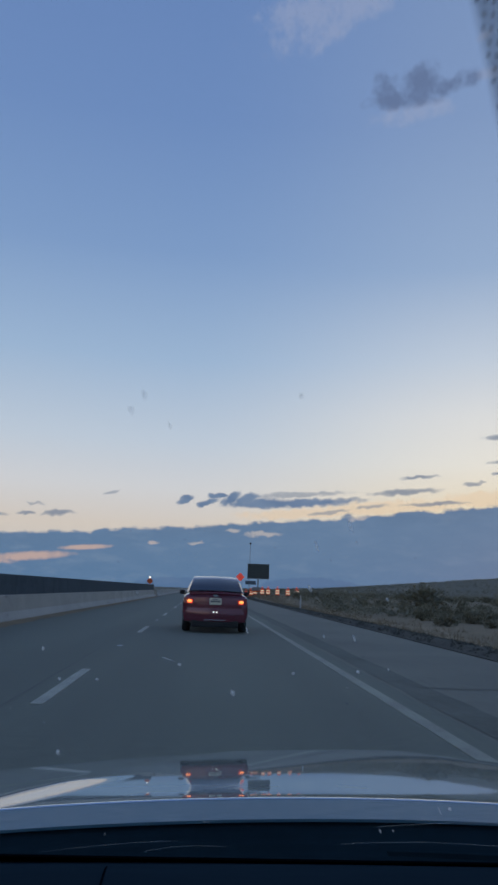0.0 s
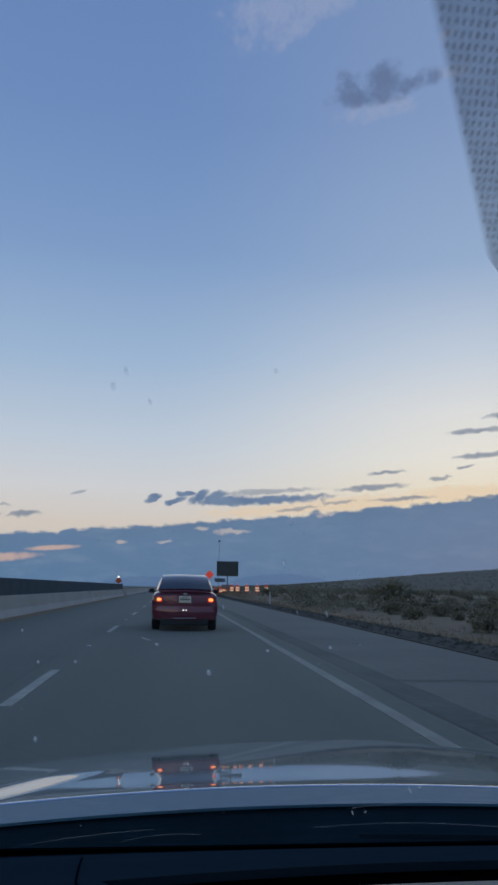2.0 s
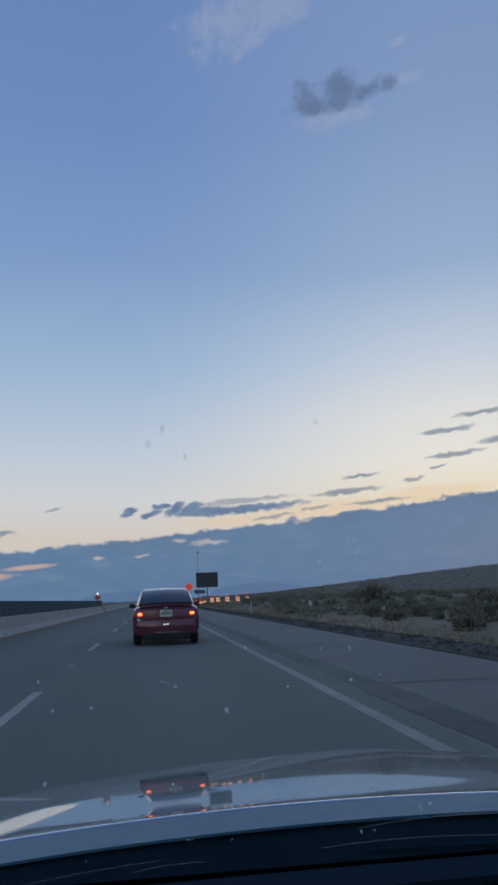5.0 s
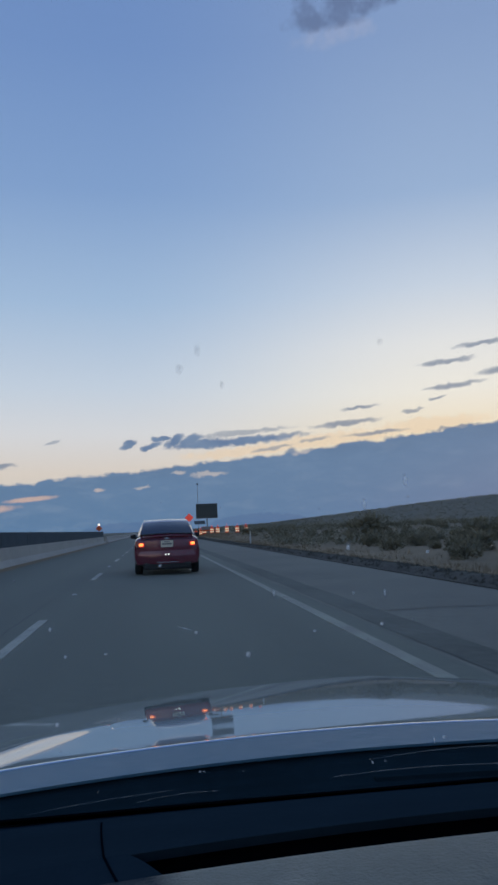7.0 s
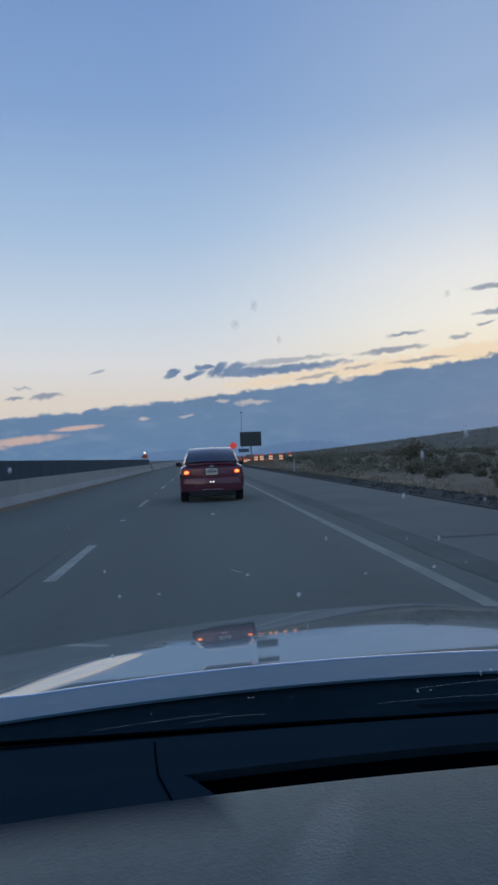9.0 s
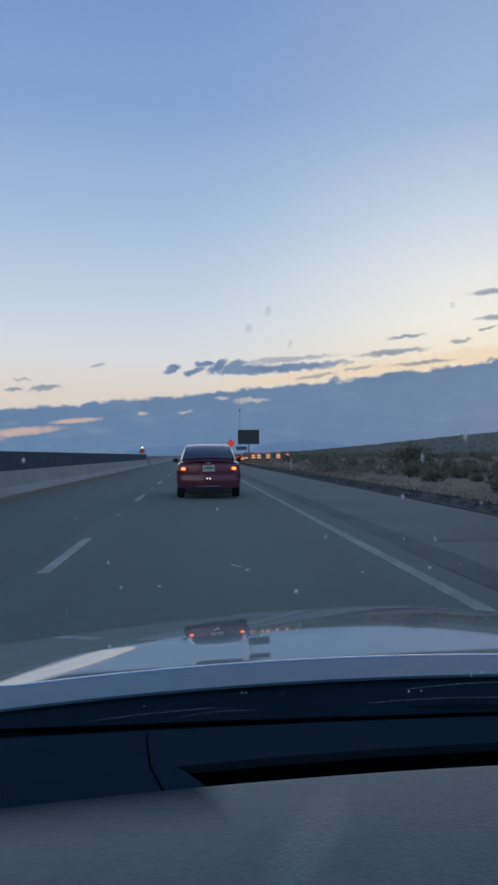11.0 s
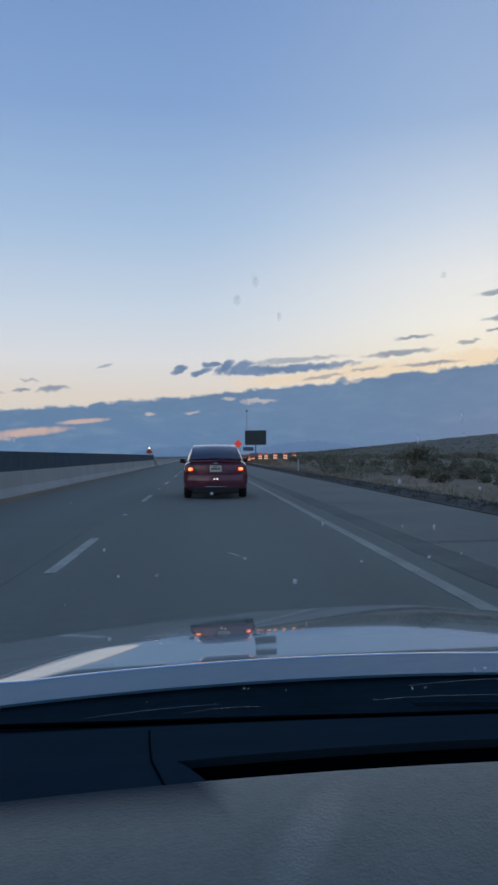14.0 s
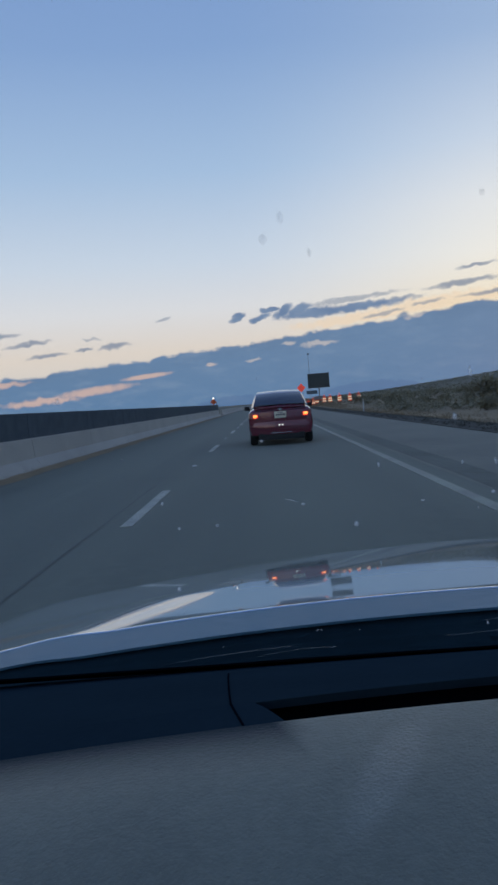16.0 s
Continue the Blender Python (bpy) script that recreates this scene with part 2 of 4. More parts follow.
M_GRAVEL = mat("verge_gravel", (0.098, 0.090, 0.066), 0.95, var=0.5, scale=(0.8, 12.0), bump=0.8, bump_scale=25, col2=(0.056, 0.052, 0.040, 1), dist=0.03)
M_DESERT = mat("desert_soil", (0.310, 0.218, 0.115), 0.95, var=0.5, scale=(0.05, 0.9), bump=0.6, bump_scale=6, col2=(0.185, 0.145, 0.086, 1), dist=0.05)


def cover_far(m, near, far, col):
    """Far off, low scrub covers the bare soil."""
    t = m.node_tree
    b = t.nodes["Principled BSDF"]
    c = t.nodes.new("ShaderNodeTexCoord")
    ln = t.nodes.new("ShaderNodeVectorMath")
    ln.operation = "LENGTH"
    t.links.new(c.outputs["Object"], ln.inputs[0])
    n = Val(t, noise_node(t, c.outputs["Object"], 0.03, 4).outputs[0])
    f = Val(t, ln.outputs["Value"]).step(near, far, 0.0, 0.9) * n.step(0.25, 0.6, 0.6, 1.0)
    t.links.new(mix(t, f, b.inputs["Base Color"].links[0].from_socket, tuple(col) + (1,)), b.inputs["Base Color"])


cover_far(M_DESERT, 60.0, 300.0, (0.112, 0.115, 0.082))
M_ROCK = mat("outcrop_rock", (0.11, 0.095, 0.08), 0.95, var=0.5, scale=(0.4, 5.0), bump=0.9, bump_scale=4, col2=(0.05, 0.047, 0.043, 1), dist=0.1)
M_SHRUB = mat("shrub_leaf", (0.320, 0.290, 0.190), 0.85, var=0.5, scale=(0.8, 6.0), bump=0, col2=(0.175, 0.162, 0.108, 1), island=True)
M_TWIG = mat("shrub_twig", (0.09, 0.07, 0.05), 0.9, bump=0)
M_STRAW = mat("straw_soil", (0.44, 0.312, 0.172), 0.95, var=0.5, scale=(0.35, 4.0), bump=0.8, bump_scale=12, col2=(0.20, 0.16, 0.105, 1), dist=0.03)
M_GRASS = mat("dry_grass", (0.36, 0.262, 0.150), 0.85, var=0.5, scale=(0.4, 5.0), bump=0, col2=(0.20, 0.155, 0.098, 1), island=True)
M_RED = mat("red_car_paint", (0.195, 0.018, 0.040), 0.18, metal=0.2, var=0.1, bump=0, coat=1.0)
M_RED.node_tree.nodes["Principled BSDF"].inputs["Coat IOR"].default_value = 1.7
M_DARKGLASS = mat("tinted_glass", (0.022, 0.025, 0.030), 0.06, var=0.1, bump=0, spec=1.0, coat=0.4)
M_BLACK = mat("black_plastic", (0.016, 0.016, 0.017), 0.55, var=0.3, bump=0.2, bump_scale=200)
M_TYRE = mat("tyre_rubber", (0.014, 0.014, 0.014), 0.85, var=0.3, bump=0.3)
M_RIM = mat("alloy_rim", (0.35, 0.35, 0.36), 0.3, metal=0.9, bump=0)
M_CHROME = mat("chrome_trim", (0.6, 0.6, 0.62), 0.12, metal=1.0, bump=0)
M_LENS = mat("tail_lens", (0.22, 0.01, 0.01), 0.15, bump=0, coat=0.6)
M_TAIL = glow_mat("tail_lamp_lit", (1.0, 0.06, 0.03), 0.55)
M_TAILHOT = glow_mat("tail_bulb_lit", (1.0, 0.30, 0.07), 2.4)
M_PLATE = mat("plate_face", (0.95, 0.84, 0.64), 0.4, var=0.2, bump=0)
M_BAR = mat("plate_print", (0.10, 0.09, 0.12), 0.5, bump=0)
M_REFL = glow_mat("headlamp_glint_glow", (1.0, 0.86, 0.78), 1.6)
M_HOOD = mat("silver_hood_paint", (0.58, 0.60, 0.51), -0.03, metal=0.0, spec=0.2, var=0.06, scale=(2.0, 20.0), bump=0, coat=0.66)
# the silver lip's sky reflection is put into this blue base colour
M_LIP = mat("hood_lip_sky_tint", (0.108, 0.226, 0.290), 0.5, metal=0.10, spec=0.2, var=0.10, scale=(4.0, 60.0), bump=0.0)
M_BEAD = mat("edge_bead", (0.95, 0.95, 0.93), 0.2, metal=1.0, var=0.1, bump=0)
M_DECK = mat("dash_deck", (0.020, 0.036, 0.047), 0.75, var=0.2, scale=(8.0, 150.0), bump=0.15, bump_scale=900, dist=0.0005, spec=0.0)
M_COWL = mat("cowl_plastic", (0.018, 0.035, 0.042), 0.85, var=0.3, bump=0.2, bump_scale=200, spec=0.0)


def pad_mat():
    """Grained leather, shaded by colour into the smooth deck where no slot parts them, with a highlight patch set in.
    """
    m = mat("dash_leather", (0.240, 0.240, 0.178), 0.44, var=0.3, scale=(6.0, 120.0), bump=0.9, bump_scale=430, dist=0.0015, spec=0.5)
    t = m.node_tree
    b = t.nodes["Principled BSDF"]
    c = t.nodes.new("ShaderNodeTexCoord")
    sp = t.nodes.new("ShaderNodeSeparateXYZ")
    t.links.new(c.outputs["Object"], sp.inputs[0])
    x, y = Val(t, sp.outputs[0]), Val(t, sp.outputs[1])
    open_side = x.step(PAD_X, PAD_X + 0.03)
    # soft shading of the curved edge, put into the colour
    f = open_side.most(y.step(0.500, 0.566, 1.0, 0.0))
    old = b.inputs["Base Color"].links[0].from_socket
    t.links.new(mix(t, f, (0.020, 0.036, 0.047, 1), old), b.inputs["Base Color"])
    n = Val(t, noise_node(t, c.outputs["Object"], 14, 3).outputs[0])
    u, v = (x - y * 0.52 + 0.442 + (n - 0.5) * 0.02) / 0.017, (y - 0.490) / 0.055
    # worn masks an imitated highlight streak, set by gloss, not rubbed leather
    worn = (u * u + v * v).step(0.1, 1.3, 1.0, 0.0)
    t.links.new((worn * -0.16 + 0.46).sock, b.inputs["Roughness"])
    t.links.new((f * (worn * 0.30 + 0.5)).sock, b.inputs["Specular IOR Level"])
    return m


PAD_X = -0.255
M_PAD = pad_mat()
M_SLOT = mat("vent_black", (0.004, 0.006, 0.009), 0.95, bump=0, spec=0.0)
M_CABIN = mat("cabin_trim", (0.05, 0.05, 0.052), 0.8, var=0.2)
M_SPECK = splat_mat()
M_ORANGE = mat("traffic_orange", (0.80, 0.13, 0.03), 0.5, var=0.3, scale=(3, 30), bump=0)
M_SHEET = mat("reflective_white", (0.80, 0.66, 0.46), 0.4, var=0.2, bump=0)
M_VMS = mat("sign_panel_black", (0.070, 0.086, 0.080), 0.5, var=0.3, scale=(1, 20), bump=0.2)
M_STEEL = mat("galvanised_steel", (0.30, 0.31, 0.32), 0.45, metal=0.7, var=0.3)
M_POST = mat("post_white", (0.62, 0.62, 0.60), 0.5, var=0.2)
# sign and drum emission stands in for headlamp light thrown back
M_SIGN = glow_mat("sign_orange_glow", (1.0, 0.095, 0.06), 0.34)
M_DRUM = glow_mat("drum_orange_glow", (1.0, 0.11, 0.045), 0.20)
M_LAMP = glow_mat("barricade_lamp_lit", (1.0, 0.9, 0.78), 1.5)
M_DRUMLIT = glow_mat("drum_sheeting_glow", (1.0, 0.72, 0.46), 0.55)


def edge_veil(name, col, alpha):
    """The film of the shade band: thins out towards its slanting free edge."""
    m = veil(name, col, alpha)
    t = m.node_tree
    c = t.nodes.new("ShaderNodeTexCoord")
    sp = t.nodes.new("ShaderNodeSeparateXYZ")
    t.links.new(c.outputs["Object"], sp.inputs[0])
    u = Val(t, sp.outputs[0]) - Val(t, sp.outputs[1]) * 0.60
    lo = 0.0365 - 0.23 - 0.134 * 0.60
    n = Val(t, noise_node(t, c.outputs["Object"], 250, 3).outputs[0])
    t.links.new((u.step(lo + 0.0028, lo + 0.0046) * n.step(0.2, 0.8, alpha * 0.85, alpha)).sock, t.nodes["Principled BSDF"].inputs["Alpha"])
    return m


def fade_film(name, col, most, grain):
    """Dried residue on glass, thick in the middle and thin at its rim; scatters light to either side."""
    m = bpy.data.materials.new(name)
    m.use_nodes = True
    t = m.node_tree
    t.nodes.clear()
    o = t.nodes.new("ShaderNodeOutputMaterial")
    c = t.nodes.new("ShaderNodeTexCoord")
    ln = t.nodes.new("ShaderNodeVectorMath")
    ln.operation = "LENGTH"
    t.links.new(c.outputs["Object"], ln.inputs[0])
    n = Val(t, noise_node(t, c.outputs["Object"], grain, 3).outputs[0])
    tl = t.nodes.new("ShaderNodeBsdfTranslucent")
    tl.inputs[0].default_value = tuple(col) + (1,)
    tr = t.nodes.new("ShaderNodeBsdfTransparent")
    mx = t.nodes.new("ShaderNodeMixShader")
    t.links.new((Val(t, ln.outputs["Value"]).step(0.15, 0.95, most, 0.0) * n.step(0.25, 0.65, 0.35, 1.0)).sock, mx.inputs[0])
    t.links.new(tr.outputs[0], mx.inputs[1])
    t.links.new(tl.outputs[0], mx.inputs[2])
    t.links.new(mx.outputs[0], o.inputs[0])
    return m


def windscreen_glass():
    m = bpy.data.materials.new("windscreen_glass")
    m.use_nodes = True
    t = m.node_tree
    t.nodes.clear()
    o = t.nodes.new("ShaderNodeOutputMaterial")
    tr = t.nodes.new("ShaderNodeBsdfTransparent")
    tr.inputs[0].default_value = (0.965, 0.975, 0.975, 1)
    gl = t.nodes.new("ShaderNodeBsdfGlossy")
    gl.inputs["Roughness"].default_value = 0.02
    lw = t.nodes.new("ShaderNodeLayerWeight")
    fr = t.nodes.new("ShaderNodeMath")
    fr.operation = "MULTIPLY"
    fr.inputs[1].default_value = 0.03
    t.links.new(lw.outputs["Facing"], fr.inputs[0])
    mx = t.nodes.new("ShaderNodeMixShader")
    t.links.new(fr.outputs[0], mx.inputs[0])
    t.links.new(tr.outputs[0], mx.inputs[1])
    t.links.new(gl.outputs[0], mx.inputs[2])
    t.links.new(mx.outputs[0], o.inputs[0])
    return m


M_GLASS = windscreen_glass()


def veil(name, col, alpha):
    """A thin, see-through film on glass."""
    m = bpy.data.materials.new(name)
    m.use_nodes = True
    t = m.node_tree
    b = t.nodes["Principled BSDF"]
    c = t.nodes.new("ShaderNodeTexCoord")
    n = Val(t, noise_node(t, c.outputs["Object"], 250, 3).outputs[0])
    b.inputs["Base Color"].default_value = tuple(col) + (1,)
    b.inputs["Roughness"].default_value = 0.8
    t.links.new(n.step(0.2, 0.8, alpha * 0.7, min(1, alpha * 1.3)).sock, b.inputs["Alpha"])
    return m


# ---------- mesh helpers ----------
def part(name, bm, material, parent=None, label="", smooth=False):
    me = bpy.data.meshes.new(name)
    bm.normal_update()
    bm.to_mesh(me)
    bm.free()
    me.materials.append(material)
    if smooth:
        me.polygons.foreach_set("use_smooth", [True] * len(me.polygons))
        me.set_sharp_from_angle(angle=0.75)
    ob = new(name, me)
    ob.parent = parent
    if label:
        ob["label"] = label
    return ob


def raw(name, verts, faces, material, parent=None, label="", smooth=False):
    me = bpy.data.meshes.new(name)
    me.from_pydata(verts, [], faces)
    me.update()
    me.materials.append(material)
    if smooth:
        me.polygons.foreach_set("use_smooth", [True] * len(me.polygons))
    ob = new(name, me)
    ob.parent = parent
    if label:
        ob["label"] = label
    return ob


def empty(name, label, category, group="", kind="", at=None):
    ob = new(name)
    if at is not None:
        ob.matrix_world = at
    return tagged(ob, label, category, group, kind)


def box(bm, x0, x1, y0, y1, z0, z1, bevel=0.0, m=None):
    r = bmesh.ops.create_cube(bm, size=1.0)
    vs = r["verts"]
    bmesh.ops.scale(bm, vec=(x1 - x0, y1 - y0, z1 - z0), verts=vs)
    bmesh.ops.translate(bm, vec=((x0 + x1) / 2, (y0 + y1) / 2, (z0 + z1) / 2), verts=vs)
    if m is not None:
        bmesh.ops.transform(bm, matrix=m, verts=vs)
    if bevel:
        es = list({e for v in vs for e in v.link_edges})
        bmesh.ops.bevel(bm, geom=es, offset=bevel, segments=2, affect="EDGES", profile=0.6)
    return bm


def boxed(*a, **k):
    return box(bmesh.new(), *a, **k)


def lathe(profile, n=20, m=None):
    """A body turned round z, from (radius, height) pairs."""
    bm = bmesh.new()
    rings = []
    for r, z in profile:
        rings.append([bm.verts.new((r * math.cos(2 * math.pi * i / n), r * math.sin(2 * math.pi * i / n), z)) for i in range(n)])
    for a, b in zip(rings, rings[1:]):
        for i in range(n):
            bm.faces.new((a[i], a[(i + 1) % n], b[(i + 1) % n], b[i]))
    bm.faces.new(rings[0][::-1])
    bm.faces.new(rings[-1])
    if m is not None:
        bmesh.ops.transform(bm, matrix=m, verts=bm.verts)
    return bm


def loft(sections, close=True):
    """Skin over rings of equal length; the ends are capped."""
    bm = bmesh.new()
    rings = [[bm.verts.new(p) for p in s] for s in sections]
    n = len(rings[0])
    for a, b in zip(rings, rings[1:]):
        for i in range(n if close else n - 1):
            bm.faces.new((a[i], a[(i + 1) % n], b[(i + 1) % n], b[i]))
    if close:
        bm.faces.new(rings[0][::-1])
        bm.faces.new(rings[-1])
    bmesh.ops.recalc_face_normals(bm, faces=bm.faces)
    return bm


def sheet(fn, us, vs, thick=0.0):
    """A surface z, y, x = fn(u, v) on a grid, with thickness downwards."""
    bm = bmesh.new()
    g = [[bm.verts.new(fn(u, v)) for u in us] for v in vs]
    for j in range(len(vs) - 1):
        for i in range(len(us) - 1):
            bm.faces.new((g[j][i], g[j][i + 1], g[j + 1][i + 1], g[j + 1][i]))
    if thick:
        top = list(bm.faces)
        bmesh.ops.recalc_face_normals(bm, faces=top)
        r = bmesh.ops.extrude_face_region(bm, geom=top)
        bmesh.ops.translate(bm, vec=(0, 0, -thick), verts=[v for v in r["geom"] if isinstance(v, bmesh.types.BMVert)])
        bmesh.ops.recalc_face_normals(bm, faces=bm.faces)
    return bm


def ease(a, b, v):
    v = min(1.0, max(0.0, (v - a) / (b - a)))
    return v * v * (3 - 2 * v)


def span(a, b, n):
    return [a + (b - a) * i / (n - 1) for i in range(n)]


# ---------- ground and road ----------
ROAD_L, ROAD_R = -6.5, 5.7
LINE_L, LINE_R = -1.58, 2.17
FAR = 1400.0


def ground_h(x, y):
    r = math.hypot(x, y)
    a = math.degrees(math.atan2(x, y))
    rise = ease(2.0, 30.0, a) * 0.031 * ease(180, 1500, r) * r if y > 0 else 0.0
    dip = -0.22 * ease(ROAD_R + 0.3, ROAD_R + 2.2, x) if x > 0 else -0.15 * ease(-ROAD_L + 0.2, -ROAD_L + 2, -x)
    bumps = 0.16 * noise.noise((x * 0.16, y * 0.16, 0)) + 1.2 * noise.noise((x * 0.012, y * 0.012, 4)) * ease(60, 260, r)
    out = ease(0.6, 3.0, max(x - ROAD_R, ROAD_L - x))
    site = 0.75 * ease(66, 100, y) * (1 - ease(165, 270, y)) * ease(ROAD_R + 0.6, ROAD_R + 2.6, x)
    return -0.05 + dip + bumps * out * (1 - 0.7 * ease(0, 0.7, site)) + rise + site


def build_ground():
    xs = sorted(set([s * v for s in (-1, 1) for v in [0, 2, 4, 5, 5.7, 6.2, 6.6, 7, 7.4, 7.9, 8.5, 9.5, 11, 13, 15, 18, 21, 25, 30, 36, 43, 52, 62, 75, 90, 110, 135, 165, 200, 250, 310, 390, 480, 600, 750, 950, 1200, 1600, 2200, 3000, 4000]]))
    ys = [-400, -200, -100, -50, -25] + [v * 2.0 for v in range(-6, 46)] + [v * 6 + 96 for v in range(18)] + [210, 235, 265, 300, 345, 400, 470, 560, 680, 820, 1000, 1250, 1600, 2100, 2800, 3600, 4600]
    bm = sheet(lambda x, y: (x, y, ground_h(x, y)), xs, ys)
    g = part("ground", bm, M_DESERT, smooth=True)
    tagged(g, "dusky desert soil with sparse dry scrub rising to one side", "ground", kind="structure")
    return g


def strip(name, x0, x1, y0, y1, z, material, label, category, n=60, thick=0.12):
    ys = [y0 + (y1 - y0) * (i / n) ** 2.2 for i in range(n + 1)]
    bm = sheet(lambda x, y: (x, y, z), [x0, (x0 + x1) / 2, x1], ys, thick)
    return tagged(part(name, bm, material), label, category, kind="structure")


build_ground()
road = strip("road", -5.1, LINE_R + 0.35, -40, FAR, 0.0, M_LANE, "dark grey worn asphalt of a straight two-lane highway", "road")
shoulder = strip("shoulder", LINE_R + 0.35, ROAD_R, -40, FAR, -0.003, M_SHOULDER, "paler grey asphalt shoulder beside the highway", "road shoulder")
inner = strip("inner_shoulder", ROAD_L, -5.1, -40, FAR, -0.003, M_RUMBLE, "dark dusty inner shoulder along the barrier", "road shoulder")


def build_verge():
    xs = [ROAD_R - 0.05, ROAD_R + 0.10, ROAD_R + 0.32, ROAD_R + 0.58, ROAD_R + 0.86, ROAD_R + 1.2]
    ys = [-30 + 0.45 * i for i in range(340)] + [125 + 14 * i for i in range(80)]
    def p(x, y):
        k = (x - ROAD_R + 0.05) / 1.25
        xx = x + (0.5 * noise.noise((y * 0.35, 3, 0)) + 0.2 * noise.noise((y * 1.3, 9, 0))) * k
        return (xx, y, ground_h(xx, y) * k + (-0.03) * (1 - k) + 0.05 + (0.05 * noise.noise((x * 2.5, y * 2.5, 0)) + 0.10 * max(0.0, noise.noise((x * 1.3, y * 0.9, 8))) + 0.10 * math.sin(math.pi * min(1.0, k * 1.2))) * min(1, k * 4))
    v = part("verge", sheet(p, xs, ys, 0.1), M_GRAVEL, smooth=True)
    tagged(v, "dark loose gravel edge beside the asphalt shoulder", "gravel verge", kind="structure")


build_verge()


def build_stones():
    rng = np.random.RandomState(31)
    verts, faces = [], []
    for _ in range(5200):
        y = 4 + 120 * rng.rand() ** 1.5
        k = rng.rand()
        x = ROAD_R + 0.05 + 1.2 * k
        z = ground_h(x, y) * k - 0.03 * (1 - k) + 0.09 + 0.08 * math.sin(math.pi * min(1.0, k * 1.2))
        r = rng.uniform(0.025, 0.085)
        c = len(verts)
        for a in range(5):
            w = a * 1.257 + rng.rand()
            verts.append((x + r * math.cos(w), y + r * math.sin(w), z - 0.03))
        verts.append((x + 0.3 * r * rng.randn(), y + 0.3 * r * rng.randn(), z - 0.03 + r * rng.uniform(0.6, 1.1)))
        faces += [(c + a, c + (a + 1) % 5, c + 5) for a in range(5)]
    tagged(raw("verge_stones", verts, faces, M_GRAVEL), "loose dark stones heaped along the shoulder edge", "stones", kind="stuff")


build_stones()


def build_straw():
    xs = span(0, 1, 9)
    ys = [-20 + 0.8 * i for i in range(190)] + [134 + 8 * i for i in range(40)]

    def p(u, y):
        wide = 3.2 + 1.1 * noise.noise((y * 0.13, 5, 2)) + 0.5 * noise.noise((y * 0.6, 5, 7))
        x = ROAD_R + 0.75 + u * (wide + 0.6)
        return (x, y, ground_h(x, y) + 0.035 - 0.07 * (2 * u - 1) ** 8 + 0.05 * noise.noise((x * 1.6, y * 1.6, 3)))
    v = part("straw_verge", sheet(p, xs, ys), M_STRAW, smooth=True)
    tagged(v, "pale straw-coloured dry ground behind the gravel edge", "dry verge", kind="structure")


build_straw()


def build_lines():
    edge = sheet(lambda x, y: (x, y, 0.006), [LINE_R - 0.075, LINE_R + 0.075], [-20 + 1.5 * i for i in range(120)] + [160 + 25 * i for i in range(45)], 0.008)
    tagged(part("edge_line", edge, M_PAINT), "worn solid white edge line painted on the highway", "road marking", kind="structure")
    rum = sheet(lambda u, y: (LINE_R + 0.64 + (u - 0.5) * (0.46 + 0.05 * noise.noise((y * 0.5, 7, 0))) + 0.03 * noise.noise((y * 0.3, 2, u)), y, 0.001), [0, 0.5, 1], [-10 + 0.8 * i for i in range(150)] + [110 + 25 * i for i in range(20)])
    tagged(part("rumble_strip", rum, M_RUMBLE), "darker milled rumble strip along the shoulder", "rumble strip", kind="structure")
    joint = sheet(lambda u, y: (LINE_L - 0.30 + 0.02 * noise.noise((y * 0.7, 1, 0)) + (u - 0.5) * (0.03 + 0.02 * noise.noise((y * 1.9, 4, 0))), y, 0.004), [0, 1], [-20 + 0.5 * i for i in range(200)])
    tagged(part("road_joint", joint, M_TAR), "thin dark tar-filled joint along the asphalt", "road joint", kind="structure")
    for k in range(-1, 24):
        y = 8.0 + 12.3 * k
        d = part("lane_dash", sheet(lambda x, yy: (x + 0.006 * math.sin(yy * 7), yy, 0.007), span(LINE_L - 0.065, LINE_L + 0.065, 3), span(y, y + 3.3, 8), 0.008), M_DASH)
        tagged(d, "worn white lane dash painted on dark asphalt", "lane dash", "lane dashes", "structure")
        dot = part("road_marker", lathe([(0.055, 0), (0.054, 0.008), (0.04, 0.017), (0.015, 0.021)], 10, pose(LINE_L, y - 4.6, 0.0)), M_MARKER)
        tagged(dot, "small round white raised pavement marker", "road marker", "raised markers")


build_lines()


